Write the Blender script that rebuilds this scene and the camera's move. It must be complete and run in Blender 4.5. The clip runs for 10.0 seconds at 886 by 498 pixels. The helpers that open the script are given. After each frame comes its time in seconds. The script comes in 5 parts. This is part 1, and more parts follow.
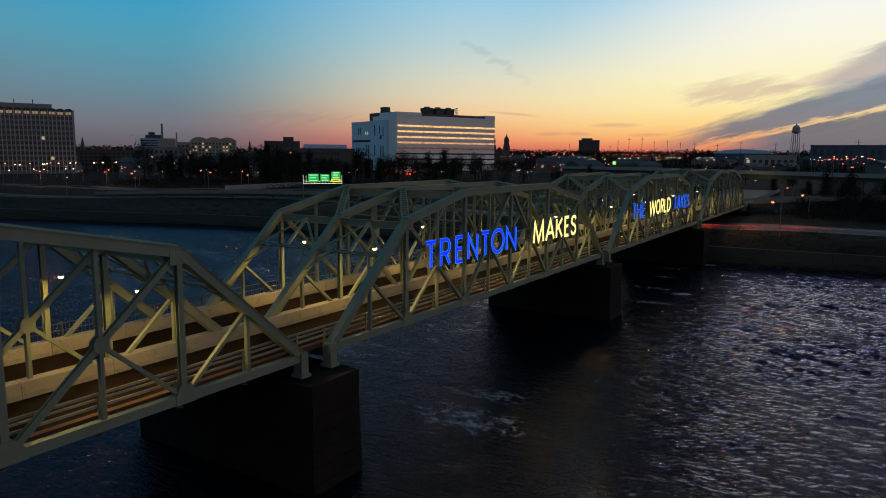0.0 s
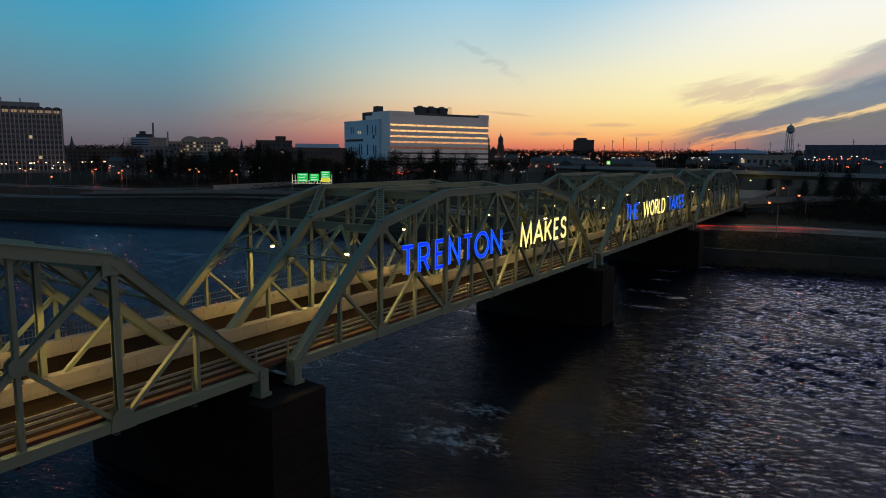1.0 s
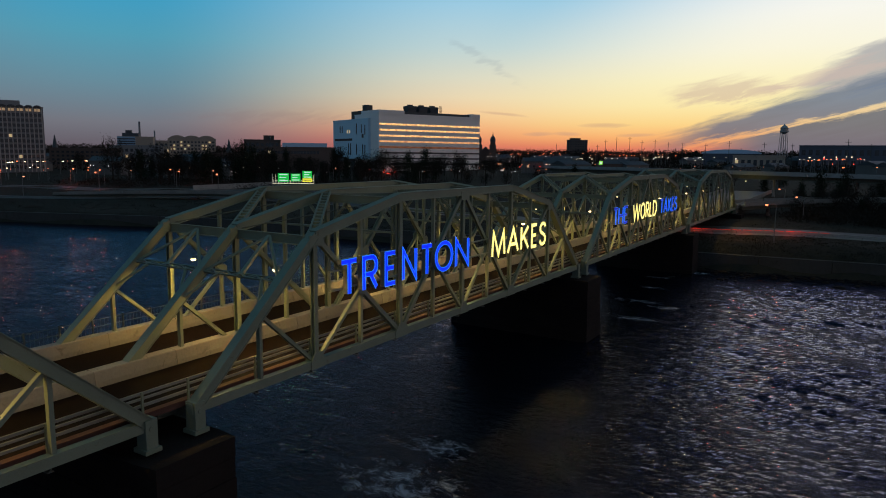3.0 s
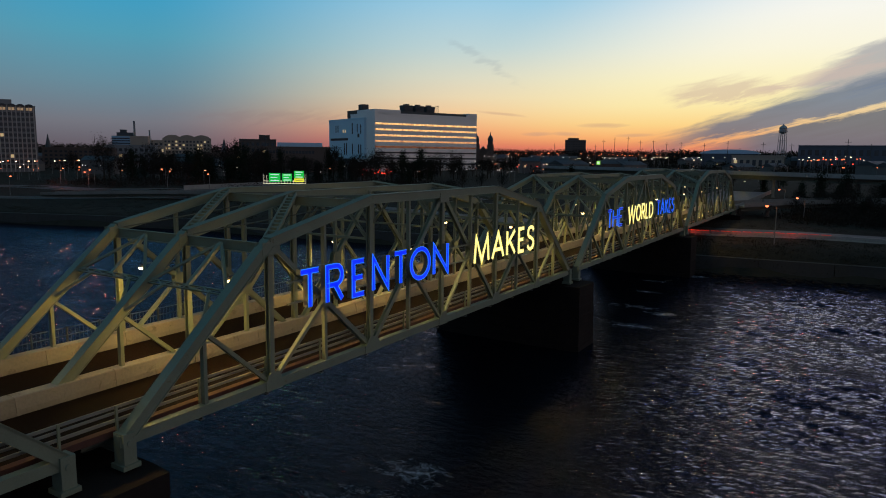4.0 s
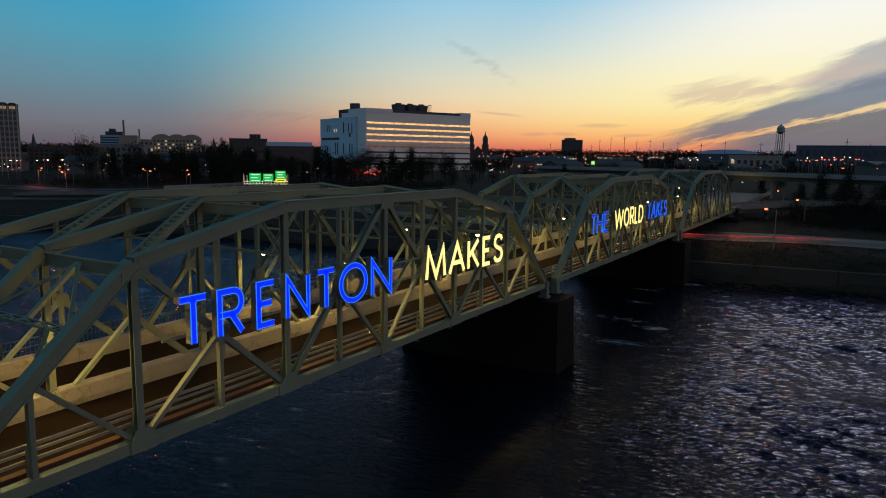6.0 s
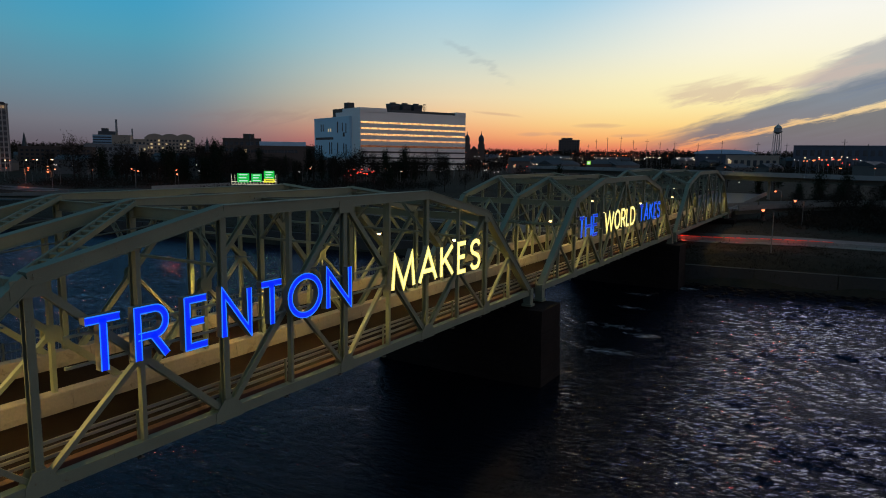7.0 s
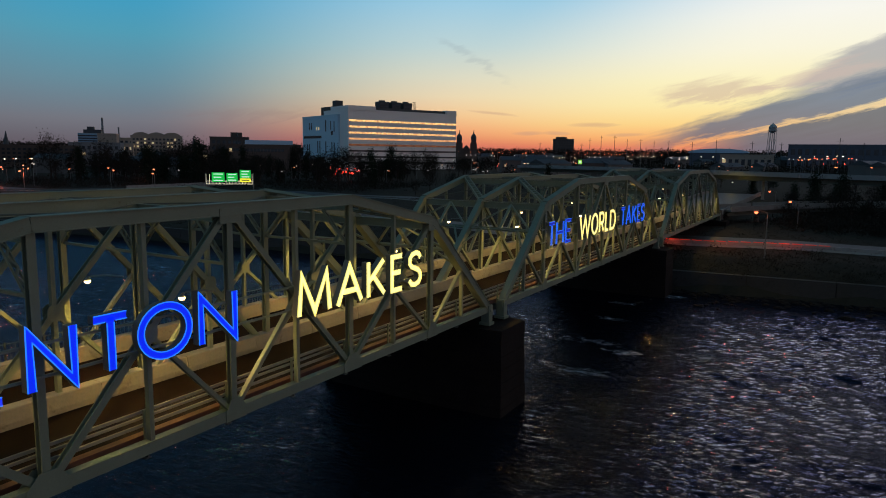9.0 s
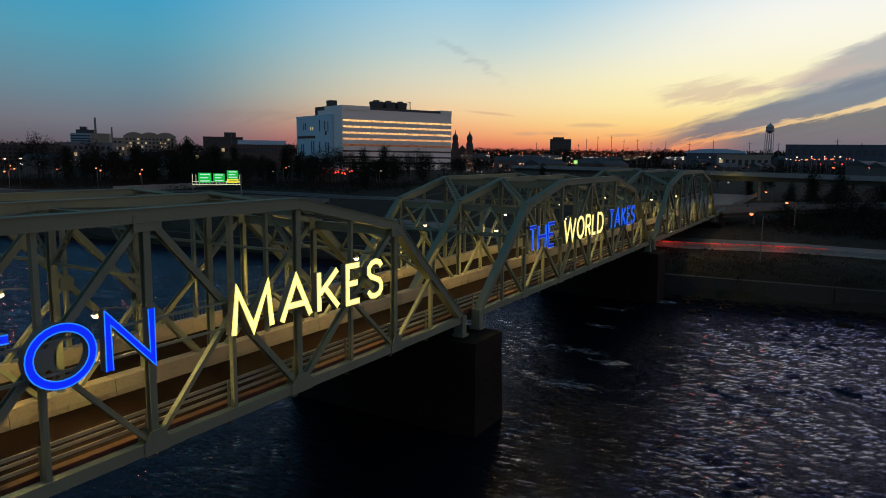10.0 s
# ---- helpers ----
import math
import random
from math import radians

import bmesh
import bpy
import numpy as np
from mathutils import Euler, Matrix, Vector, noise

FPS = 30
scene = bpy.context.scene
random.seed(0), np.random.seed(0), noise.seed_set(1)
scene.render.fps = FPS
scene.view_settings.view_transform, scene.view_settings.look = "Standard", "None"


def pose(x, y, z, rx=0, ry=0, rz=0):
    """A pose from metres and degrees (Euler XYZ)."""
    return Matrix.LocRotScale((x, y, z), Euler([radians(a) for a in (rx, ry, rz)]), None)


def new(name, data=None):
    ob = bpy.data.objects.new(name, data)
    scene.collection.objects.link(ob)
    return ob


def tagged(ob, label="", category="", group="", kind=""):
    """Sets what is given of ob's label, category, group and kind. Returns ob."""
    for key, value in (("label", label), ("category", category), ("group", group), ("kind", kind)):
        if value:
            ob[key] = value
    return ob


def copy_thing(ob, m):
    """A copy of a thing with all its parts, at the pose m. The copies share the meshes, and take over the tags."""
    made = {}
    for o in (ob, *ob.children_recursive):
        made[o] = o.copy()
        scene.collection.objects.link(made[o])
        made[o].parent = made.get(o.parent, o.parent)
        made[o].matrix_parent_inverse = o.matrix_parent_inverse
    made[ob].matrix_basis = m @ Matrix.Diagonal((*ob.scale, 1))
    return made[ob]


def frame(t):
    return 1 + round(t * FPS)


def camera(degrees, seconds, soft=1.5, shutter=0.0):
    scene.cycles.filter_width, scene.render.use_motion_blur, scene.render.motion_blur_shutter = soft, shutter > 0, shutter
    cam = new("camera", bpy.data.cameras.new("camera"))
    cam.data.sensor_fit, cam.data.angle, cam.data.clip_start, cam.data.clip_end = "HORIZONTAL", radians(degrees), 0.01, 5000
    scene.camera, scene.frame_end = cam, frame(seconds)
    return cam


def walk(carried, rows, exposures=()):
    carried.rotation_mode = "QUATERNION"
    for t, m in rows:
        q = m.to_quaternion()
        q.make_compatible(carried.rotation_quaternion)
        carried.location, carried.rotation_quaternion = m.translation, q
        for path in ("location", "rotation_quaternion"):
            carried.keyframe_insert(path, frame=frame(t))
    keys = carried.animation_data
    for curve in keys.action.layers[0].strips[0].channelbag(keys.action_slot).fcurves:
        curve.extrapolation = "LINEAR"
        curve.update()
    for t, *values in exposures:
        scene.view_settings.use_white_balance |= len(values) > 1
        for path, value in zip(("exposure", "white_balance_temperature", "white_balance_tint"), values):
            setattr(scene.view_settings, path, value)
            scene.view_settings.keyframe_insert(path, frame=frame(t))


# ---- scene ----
# ---------------------------------------------------------------- camera
cam = camera(65.8, 10.0, 1.0)
ROWS = [
    (0.0, 35.577, -39.408, 25.053, 82.217, -0.436, 32.454),
    (0.5, 34.991, -37.140, 24.984, 82.237, -0.464, 32.144),
    (1.0, 34.422, -34.825, 24.924, 82.194, -0.490, 32.042),
    (1.5, 33.874, -32.465, 24.872, 82.198, -0.515, 31.986),
    (2.0, 33.345, -30.065, 24.826, 82.188, -0.539, 31.866),
    (2.5, 32.838, -27.628, 24.785, 82.198, -0.561, 31.693),
    (4.0, 31.451, -20.137, 24.681, 82.196, -0.621, 31.470),
    (4.5, 31.038, -17.593, 24.650, 82.209, -0.638, 31.449),
    (5.0, 30.650, -15.032, 24.619, 82.208, -0.653, 31.414),
    (6.5, 29.655, -7.284, 24.528, 82.196, -0.691, 31.187),
    (7.0, 29.383, -4.694, 24.497, 82.199, -0.701, 31.082),
    (7.5, 29.142, -2.107, 24.467, 82.192, -0.709, 30.990),
    (8.0, 28.934, 0.473, 24.438, 82.165, -0.716, 30.894),
    (8.5, 28.760, 3.042, 24.410, 82.143, -0.721, 30.796),
    (9.0, 28.622, 5.596, 24.384, 82.134, -0.724, 30.738),
    (9.5, 28.520, 8.131, 24.361, 82.145, -0.726, 30.668),
    (10.0, 28.456, 10.642, 24.342, 82.158, -0.726, 30.570),
]
walk(cam, [(t, pose(x, y, z, rx, ry, rz)) for t, x, y, z, rx, ry, rz in ROWS])

# ---------------------------------------------------------------- node helpers
def nodes_of(tree):
    tree.nodes.clear()

    def add(kind, **values):
        n = tree.nodes.new(kind)
        for k, v in values.items():
            if k == "op":
                n.operation = v
            elif k == "blend":
                n.blend_type = v
            else:
                n.inputs[k].default_value = v
        return n

    def math_(op, a, b=None, c=None, clamp=False):
        n = tree.nodes.new("ShaderNodeMath")
        n.operation, n.use_clamp = op, clamp
        for i, v in enumerate((a, b, c)):
            if v is None:
                continue
            if isinstance(v, (int, float)):
                n.inputs[i].default_value = v
            else:
                tree.links.new(v, n.inputs[i])
        return n.outputs[0]

    def mix(fac, a, b, blend="MIX"):
        n = tree.nodes.new("ShaderNodeMixRGB")
        n.blend_type = blend
        for i, v in enumerate((fac, a, b)):
            if isinstance(v, (int, float)):
                n.inputs[i].default_value = v
            elif isinstance(v, tuple):
                n.inputs[i].default_value = (*v, 1)
            else:
                tree.links.new(v, n.inputs[i])
        return n.outputs[0]

    def ramp(fac, stops, smooth=False):
        n = tree.nodes.new("ShaderNodeValToRGB")
        n.color_ramp.interpolation = "EASE" if smooth else "LINEAR"
        els = n.color_ramp.elements
        while len(els) < len(stops):
            els.new(0.5)
        for e, (p, c) in zip(els, stops):
            e.position = p
            e.color = (c, c, c, 1) if isinstance(c, (int, float)) else (*c, 1)
        tree.links.new(fac, n.inputs[0])
        return n.outputs[0]

    def noise_(vec, scale, detail=4.0, rough=0.55, distort=0.0):
        n = tree.nodes.new("ShaderNodeTexNoise")
        n.inputs["Scale"].default_value, n.inputs["Detail"].default_value = scale, detail
        n.inputs["Roughness"].default_value, n.inputs["Distortion"].default_value = rough, distort
        tree.links.new(vec, n.inputs["Vector"])
        return n.outputs["Fac"]

    def mapped(vec, scale=(1, 1, 1), rot=(0, 0, 0), loc=(0, 0, 0)):
        n = tree.nodes.new("ShaderNodeMapping")
        n.inputs["Scale"].default_value, n.inputs["Rotation"].default_value = scale, rot
        n.inputs["Location"].default_value = loc
        tree.links.new(vec, n.inputs["Vector"])
        return n.outputs[0]

    return add, math_, mix, ramp, noise_, mapped


# ---------------------------------------------------------------- world: sky after sunset
world = bpy.data.worlds.new("dusk_sky")
scene.world = world
world.use_nodes = True
wt = world.node_tree
add, math_, mix, ramp, noise_, mapped = nodes_of(wt)
coord = add("ShaderNodeTexCoord").outputs["Generated"]
sep = add("ShaderNodeSeparateXYZ")
wt.links.new(coord, sep.inputs[0])
sx, sy, sz = sep.outputs
GLOW = radians(42)                       # the sun went down 42 degrees to the right of the bridge's line
up = math_("MAXIMUM", sz, 0.0)
flat = math_("SQRT", math_("ADD", math_("MULTIPLY", sx, sx), math_("MULTIPLY", sy, sy)))
toward = math_("DIVIDE", math_("ADD", math_("MULTIPLY", sx, math.sin(GLOW)), math_("MULTIPLY", sy, math.cos(GLOW))),
               math_("MAXIMUM", flat, 0.001))
east = ramp(up, [(0, (.012, .012, .016)), (.06, (.160, .128, .140)), (.14, (.215, .185, .205)), (.28, (.070, .230, .350)), (.5, (.064, .220, .340)), (1, (.038, .140, .235))])
cool = ramp(up, [(0, (.125, .094, .118)), (.04, (.180, .186, .220)), (.09, (.138, .270, .345)), (.15, (.082, .345, .48)),
                 (.205, (.043, .35, .58)), (.24, (.014, .085, .20)), (.32, (.005, .022, .062)), (.7, (.009, .030, .060)), (1, (.038, .140, .235))])
mid = ramp(up, [(0, (.42, .115, .12)), (.018, (.74, .20, .135)), (.036, (.90, .38, .20)), (.056, (.93, .58, .31)), (.082, (.86, .71, .47)), (.11, (.74, .73, .58)), (.15, (.54, .69, .70)),
                (.21, (.34, .62, .80)), (.25, (.08, .17, .30)), (.32, (.009, .032, .078)), (.7, (.009, .030, .060)), (1, (.038, .140, .235))])
warm = ramp(up, [(0, (.55, .14, .11)), (.012, (.82, .23, .125)), (.026, (1.0, .47, .17)), (.045, (1.02, .70, .27)), (.07, (1.02, .86, .43)), (.10, (1.02, .93, .56)), (.14, (1.0, .96, .76)),
                 (.18, (.98, .97, .88)), (.22, (.90, .93, .96)), (.27, (.58, .60, .76)), (.36, (.26, .26, .40)), (.50, (.07, .08, .15)), (.7, (.011, .032, .062)), (1, (.038, .140, .235))])
ease = lambda lo, hi, by=toward: ramp(math_("DIVIDE", math_("SUBTRACT", by, lo), hi - lo, clamp=True), [(0, 0.0), (1, 1.0)], True)
rising = math_("SUBTRACT", toward, math_("MULTIPLY", up, 1.1))      # the glow narrows with height
clear = mix(ease(.16, .52, rising), mix(ease(-.12, .34), mix(ease(-.80, -.15), east, cool), mid), warm)
sunset = math_("DIVIDE", math_("ADD", math_("MULTIPLY", sx, math.sin(radians(70))), math_("MULTIPLY", sy, math.cos(radians(70)))), math_("MAXIMUM", flat, 0.001))
clear = mix(1.0, clear, mix(ease(.76, .99, sunset), (1, 1, 1), (7.4, 5.3, 3.6)), "MULTIPLY")      # extra glow added out of view, to light office front and truss sides
# clouds: long streaks that climb to the right, in azimuth (to the right of +y) and height
az = math_("ARCTAN2", sx, sy)
SLOPE = .25
run = math_("ADD", az, math_("MULTIPLY", sz, SLOPE))
lift = math_("SUBTRACT", sz, math_("MULTIPLY", az, SLOPE))
comb = add("ShaderNodeCombineXYZ")
wt.links.new(run, comb.inputs[0])
wt.links.new(lift, comb.inputs[1])
streak = noise_(mapped(comb.outputs[0], (9, 95, 1), (0, 0, 0), (0.3, 0.1, 0)), 1.0, 8, .60, .3)
puff = noise_(mapped(comb.outputs[0], (22, 90, 1), (0, 0, 0), (3, 1, 0)), 1.0, 8, .62, .6)
wave = noise_(mapped(comb.outputs[0], (6, 30, 1), (0, 0, 0), (5, 2, 0)), 1.0, 5, .55, .3)
centred = lambda n, k: math_("MULTIPLY", math_("SUBTRACT", n, .5), k)
bent = math_("ADD", sz, math_("ADD", centred(wave, .030), math_("ADD", centred(streak, .030), centred(puff, .020))))


def line(a, b):
    return math_("ADD", a, math_("MULTIPLY", az, b))


def step_(value, soft):
    """0 below zero, easing to 1 over soft."""
    return ramp(math_("ADD", math_("DIVIDE", value, soft), .5, clamp=True), [(0, 0.0), (1, 1.0)], True)


def blob(ca, cz, ra, rz, slope, texture, gain, soft=.62):
    """A ragged patch of thin cloud round one direction."""
    du = math_("DIVIDE", math_("SUBTRACT", az, ca), ra)
    dv = math_("DIVIDE", math_("SUBTRACT", math_("SUBTRACT", bent, cz), math_("MULTIPLY", math_("SUBTRACT", az, ca), slope)), rz)
    m = math_("SUBTRACT", 1.0, math_("SQRT", math_("ADD", math_("MULTIPLY", du, du), math_("MULTIPLY", dv, dv))), clamp=True)
    d = math_("SUBTRACT", math_("MULTIPLY", m, math_("ADD", gain, centred(texture, 3.0))), .12)
    return ramp(math_("DIVIDE", d, soft, clamp=True), [(0, 0.0), (1, 1.0)], True)


def wisp(ca, cz, ra, rz, slope):
    """A thin dark thread of cloud."""
    du = math_("DIVIDE", math_("SUBTRACT", az, ca), ra)
    dv = math_("DIVIDE", math_("SUBTRACT", math_("SUBTRACT", math_("ADD", sz, centred(streak, .005)), cz), math_("MULTIPLY", math_("SUBTRACT", az, ca), slope)), rz)
    return math_("SUBTRACT", 1.0, math_("ADD", math_("MULTIPLY", du, du), math_("MULTIPLY", dv, dv)), clamp=True)


top_ = step_(math_("SUBTRACT", line(.099, .285), bent), .022)
fire = line(.0625, .228)
above = step_(math_("SUBTRACT", bent, math_("ADD", fire, .0020)), .009)
below = step_(math_("SUBTRACT", math_("SUBTRACT", fire, .0025), bent), .009)
start = step_(math_("ADD", az, .235), .13)
main = math_("MULTIPLY", math_("MULTIPLY", top_, above), start)
low = math_("MULTIPLY", below, step_(math_("ADD", az, .17), .13))
ember = math_("MULTIPLY", math_("MULTIPLY", math_("SUBTRACT", 1.0, math_("MAXIMUM", above, below)), start), math_("ADD", centred(streak, 2.2), .75, clamp=True))
sky = mix(math_("MULTIPLY", blob(-.16, .088, .115, .022, .05, puff, 1.0), .55), clear, (.60, .43, .36))
sky = mix(math_("MULTIPLY", blob(.02, .120, .13, .036, .30, streak, 1.5), .80), sky, (.37, .37, .41))
sky = mix(math_("MULTIPLY", blob(-.05, .104, .11, .020, .20, puff, .9), .5), sky, (.66, .50, .44))
for ca, cz, ra, rz, sl in ((-.466, .0590, .040, .0026, -.11), (-.414, .0315, .026, .0036, 0), (-.374, .0318, .022, .0032, -.02), (-.323, .0435, .040, .0036, .02), (-.28, .030, .03, .003, .03)):
    sky = mix(math_("MULTIPLY", wisp(ca, cz, ra, rz, sl), .42), sky, (.52, .31, .24))
sky = mix(math_("MULTIPLY", blob(-.80, .050, .22, .022, .02, puff, .6), .20), sky, (.25, .17, .18))
sky = mix(math_("MULTIPLY", blob(-.495, .132, .075, .012, -.56, puff, .9), .20), sky, (.24, .29, .36))
body = mix(ramp(up, [(.02, 0.0), (.075, 1.0)]), (.175, .165, .21), (.135, .187, .285))
body = mix(1.0, body, math_("ADD", .82, math_("MULTIPLY", streak, .36)), "MULTIPLY")
sky = mix(math_("MULTIPLY", main, .90), sky, body)
sky = mix(math_("MULTIPLY", low, .92), sky, mix(1.0, (.130, .155, .205), math_("ADD", .82, math_("MULTIPLY", streak, .36)), "MULTIPLY"))
sky = mix(math_("MULTIPLY", ember, .75), sky, mix(step_(math_("ADD", az, .10), .2), (1.0, .42, .16), (1.0, .66, .36)))
bg = add("ShaderNodeBackground", Strength=0.95)
wt.links.new(sky, bg.inputs["Color"])
# the last light of the air itself
air = add("ShaderNodeTexSky")
air.sky_type, air.sun_disc = "NISHITA", False
air.sun_elevation, air.sun_rotation = radians(-3), radians(42)
bg2 = add("ShaderNodeBackground", Strength=0.05)
wt.links.new(air.outputs[0], bg2.inputs["Color"])
both = add("ShaderNodeAddShader")
wt.links.new(bg.outputs[0], both.inputs[0])
wt.links.new(bg2.outputs[0], both.inputs[1])
wt.links.new(both.outputs[0], add("ShaderNodeOutputWorld").inputs["Surface"])
scene.view_settings.exposure = 0.0

# ---------------------------------------------------------------- materials
def surface(name, colour, rough=0.7, metal=0.0, vary=0.25, size=1.0, grain=12.0, bump=0.15, stain=None, stain_at=0.58, spec=0.4):
    """A painted, stone or earth surface: broad and fine variation in tone, fine relief, and stains with a shape of their own."""
    m = bpy.data.materials.new(name)
    m.use_nodes = True
    t = m.node_tree
    add, math_, mix, ramp, noise_, mapped = nodes_of(t)
    p = add("ShaderNodeTexCoord").outputs["Object"]
    broad, fine = noise_(p, 0.35 / size, 5), noise_(p, grain / size, 4, .65)
    tone = math_("ADD", math_("MULTIPLY", broad, vary * 1.4), math_("MULTIPLY", fine, vary))
    tone = math_("ADD", tone, 1 - vary * 1.2)
    c = mix(1.0, colour, tone, "MULTIPLY")
    if stain:
        spot = ramp(noise_(p, 1.7 / size, 7, .7, .6), [(stain_at, 0.0), (stain_at + .1, 1.0)])
        c = mix(math_("MULTIPLY", spot, .75), c, stain)
    b = add("ShaderNodeBsdfPrincipled", Metallic=metal)
    b.inputs["Specular IOR Level"].default_value = spec
    t.links.new(c, b.inputs["Base Color"])
    t.links.new(math_("ADD", math_("MULTIPLY", fine, .25), rough - .12, clamp=True), b.inputs["Roughness"])
    if bump:
        n = add("ShaderNodeBump", Strength=bump, Distance=0.03 * size)
        t.links.new(fine, n.inputs["Height"])
        t.links.new(n.outputs[0], b.inputs["Normal"])
    t.links.new(b.outputs[0], add("ShaderNodeOutputMaterial").inputs[0])
    return m


def glow(name, colour, strength):
    m = bpy.data.materials.new(name)
    m.use_nodes = True
    b = m.node_tree.nodes["Principled BSDF"]
    b.inputs["Base Color"].default_value = (*colour, 1)
    b.inputs["Emission Color"].default_value = (*colour, 1)
    b.inputs["Emission Strength"].default_value = strength
    b.inputs["Roughness"].default_value = 0.4
    return m


def glass(name, tint, rough=0.06, mirror=0.75):
    """Coated window glass seen from outside: a dark pane with a strong reflection, slightly uneven."""
    m = bpy.data.materials.new(name)
    m.use_nodes = True
    t = m.node_tree
    add, math_, mix, ramp, noise_, mapped = nodes_of(t)
    p = add("ShaderNodeTexCoord").outputs["Object"]
    b = add("ShaderNodeBsdfPrincipled", Metallic=mirror, Roughness=rough)
    wob = noise_(p, .45, 3)
    t.links.new(mix(1.0, tint, math_("ADD", math_("MULTIPLY", noise_(mapped(p, (1, 1, .2)), 1.3, 2), .7), .6), "MULTIPLY"), b.inputs["Base Color"])
    n = add("ShaderNodeBump", Strength=.10, Distance=0.5)
    t.links.new(wob, n.inputs["Height"])
    t.links.new(n.outputs[0], b.inputs["Normal"])
    t.links.new(b.outputs[0], add("ShaderNodeOutputMaterial").inputs[0])
    return m


PAINT = surface("grey_green_bridge_paint", (.150, .174, .128), .55, 0, .34, .8, 9, .16, (.11, .085, .045), .62)
RUST = surface("rusty_steel", (.080, .036, .026), .8, 0, .4, .6, 10, .3, (.08, .04, .03), .6)
RAIL = surface("galvanised_rail", (.17, .17, .155), .6, .25, .25, .4, 14, .1, (.16, .10, .06), .68)
FENCE = surface("dark_fence_steel", (.06, .07, .07), .6, .2, .3, .5, 14, .1)
CONCRETE = surface("barrier_concrete", (.185, .172, .158), .85, 0, .5, 1.6, 9, .4, (.10, .082, .070), .57)
PALECONC = surface("pale_overpass_concrete", (.26, .25, .245), .85, 0, .3, 3, 8, .2, (.15, .14, .13), .55)
ASPHALT = surface("worn_asphalt", (.046, .043, .042), .52, 0, .35, 1.5, 20, .3, (.02, .015, .013), .6)
GRID = surface("rusty_steel_grid_deck", (.008, .0048, .0036), .9, 0, .4, 1, 16, .3, (.010, .006, .004), .56, .04)
STEEL_DARK = surface("dark_floor_steel", (.09, .10, .085), .7, .1, .3, 1, 10, .15, (.07, .04, .025), .6)
STONE = surface("dark_river_stone", (.017, .013, .012), .95, 0, .7, 1.0, 4, 1.0, (.026, .021, .019), .60, .08)
BANKWALL = surface("bank_wall_stone", (.042, .037, .035), .9, 0, .4, 3, 6, .5, (.032, .030, .026), .5)
EARTH = surface("dark_winter_grass", (.034, .028, .021), .95, 0, .5, 8, 14, .5, (.023, .019, .015), .5, .1)
BARK = surface("dark_bark", (.045, .036, .030), .95, 0, .4, .6, 10, .5, spec=.1)
TWIG = surface("winter_twigs", (.024, .019, .015), .95, 0, .4, 1, 6, 0, spec=.1)
SCRUB = surface("dead_winter_scrub", (.024, .019, .014), .95, 0, .6, 2, 6, 0, spec=.05)
EVERGREEN = surface("dark_evergreen", (.016, .022, .013), .95, 0, .4, 1, 6, 0, spec=.1)
WHITE = surface("pale_precast_concrete", (.88, .81, .79), .8, 0, .10, 9, 8, .1, (.76, .70, .68), .66)
BLUEWALL = surface("blue_grey_cladding", (.52, .68, .80), .6, 0, .12, 9, 6, .1)
DARKWALL = surface("dark_roof_metal", (.06, .065, .075), .6, .2, .2, 5, 6, .1)
# blue-grey tone puts distance haze into the wall colour
HAZE = surface("haze_toned_shed_metal", (.09, .10, .135), .7, 0, .15, 8, 6, .1)
TAN = surface("tan_masonry", (.36, .28, .23), .85, 0, .2, 8, 6, .1, (.22, .17, .14), .6)
BRICK = surface("brown_brick", (.105, .075, .066), .85, 0, .25, 8, 6, .1)
DIMWALL = surface("dim_render", (.12, .112, .110), .85, 0, .25, 8, 6, .1)
BLUEGLASS = surface("blue_curtain_wall", (.22, .36, .50), .4, 0, .2, 7, 5, .1)
GREY = surface("grey_masonry", (.20, .20, .215), .85, 0, .2, 8, 6, .1)
PALEFIN = surface("pale_stone_fins", (.46, .42, .40), .8, 0, .15, 6, 6, .1)
ROOFBLUE = surface("blue_metal_roof", (.45, .60, .78), .5, .0, .15, 8, 6, .1)
POLE = surface("grey_pole", (.16, .16, .16), .5, .4, .2, .5, 8, .1)
SILVER = surface("water_tower_paint", (.32, .31, .32), .5, .0, .2, 3, 6, .1, (.14, .09, .06), .62)


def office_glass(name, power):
    """Gold-tinted office glass; its own glow, uneven by noise, stands for lit rooms behind."""
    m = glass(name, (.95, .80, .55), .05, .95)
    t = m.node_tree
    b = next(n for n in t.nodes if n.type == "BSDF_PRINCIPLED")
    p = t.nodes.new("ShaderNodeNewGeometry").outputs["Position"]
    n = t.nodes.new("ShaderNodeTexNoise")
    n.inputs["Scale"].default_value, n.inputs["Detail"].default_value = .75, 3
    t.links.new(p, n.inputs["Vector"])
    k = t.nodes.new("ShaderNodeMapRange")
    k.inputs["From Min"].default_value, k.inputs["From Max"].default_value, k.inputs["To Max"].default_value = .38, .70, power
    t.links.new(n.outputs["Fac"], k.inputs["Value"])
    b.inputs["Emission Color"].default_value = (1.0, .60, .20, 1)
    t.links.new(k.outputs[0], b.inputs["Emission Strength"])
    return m


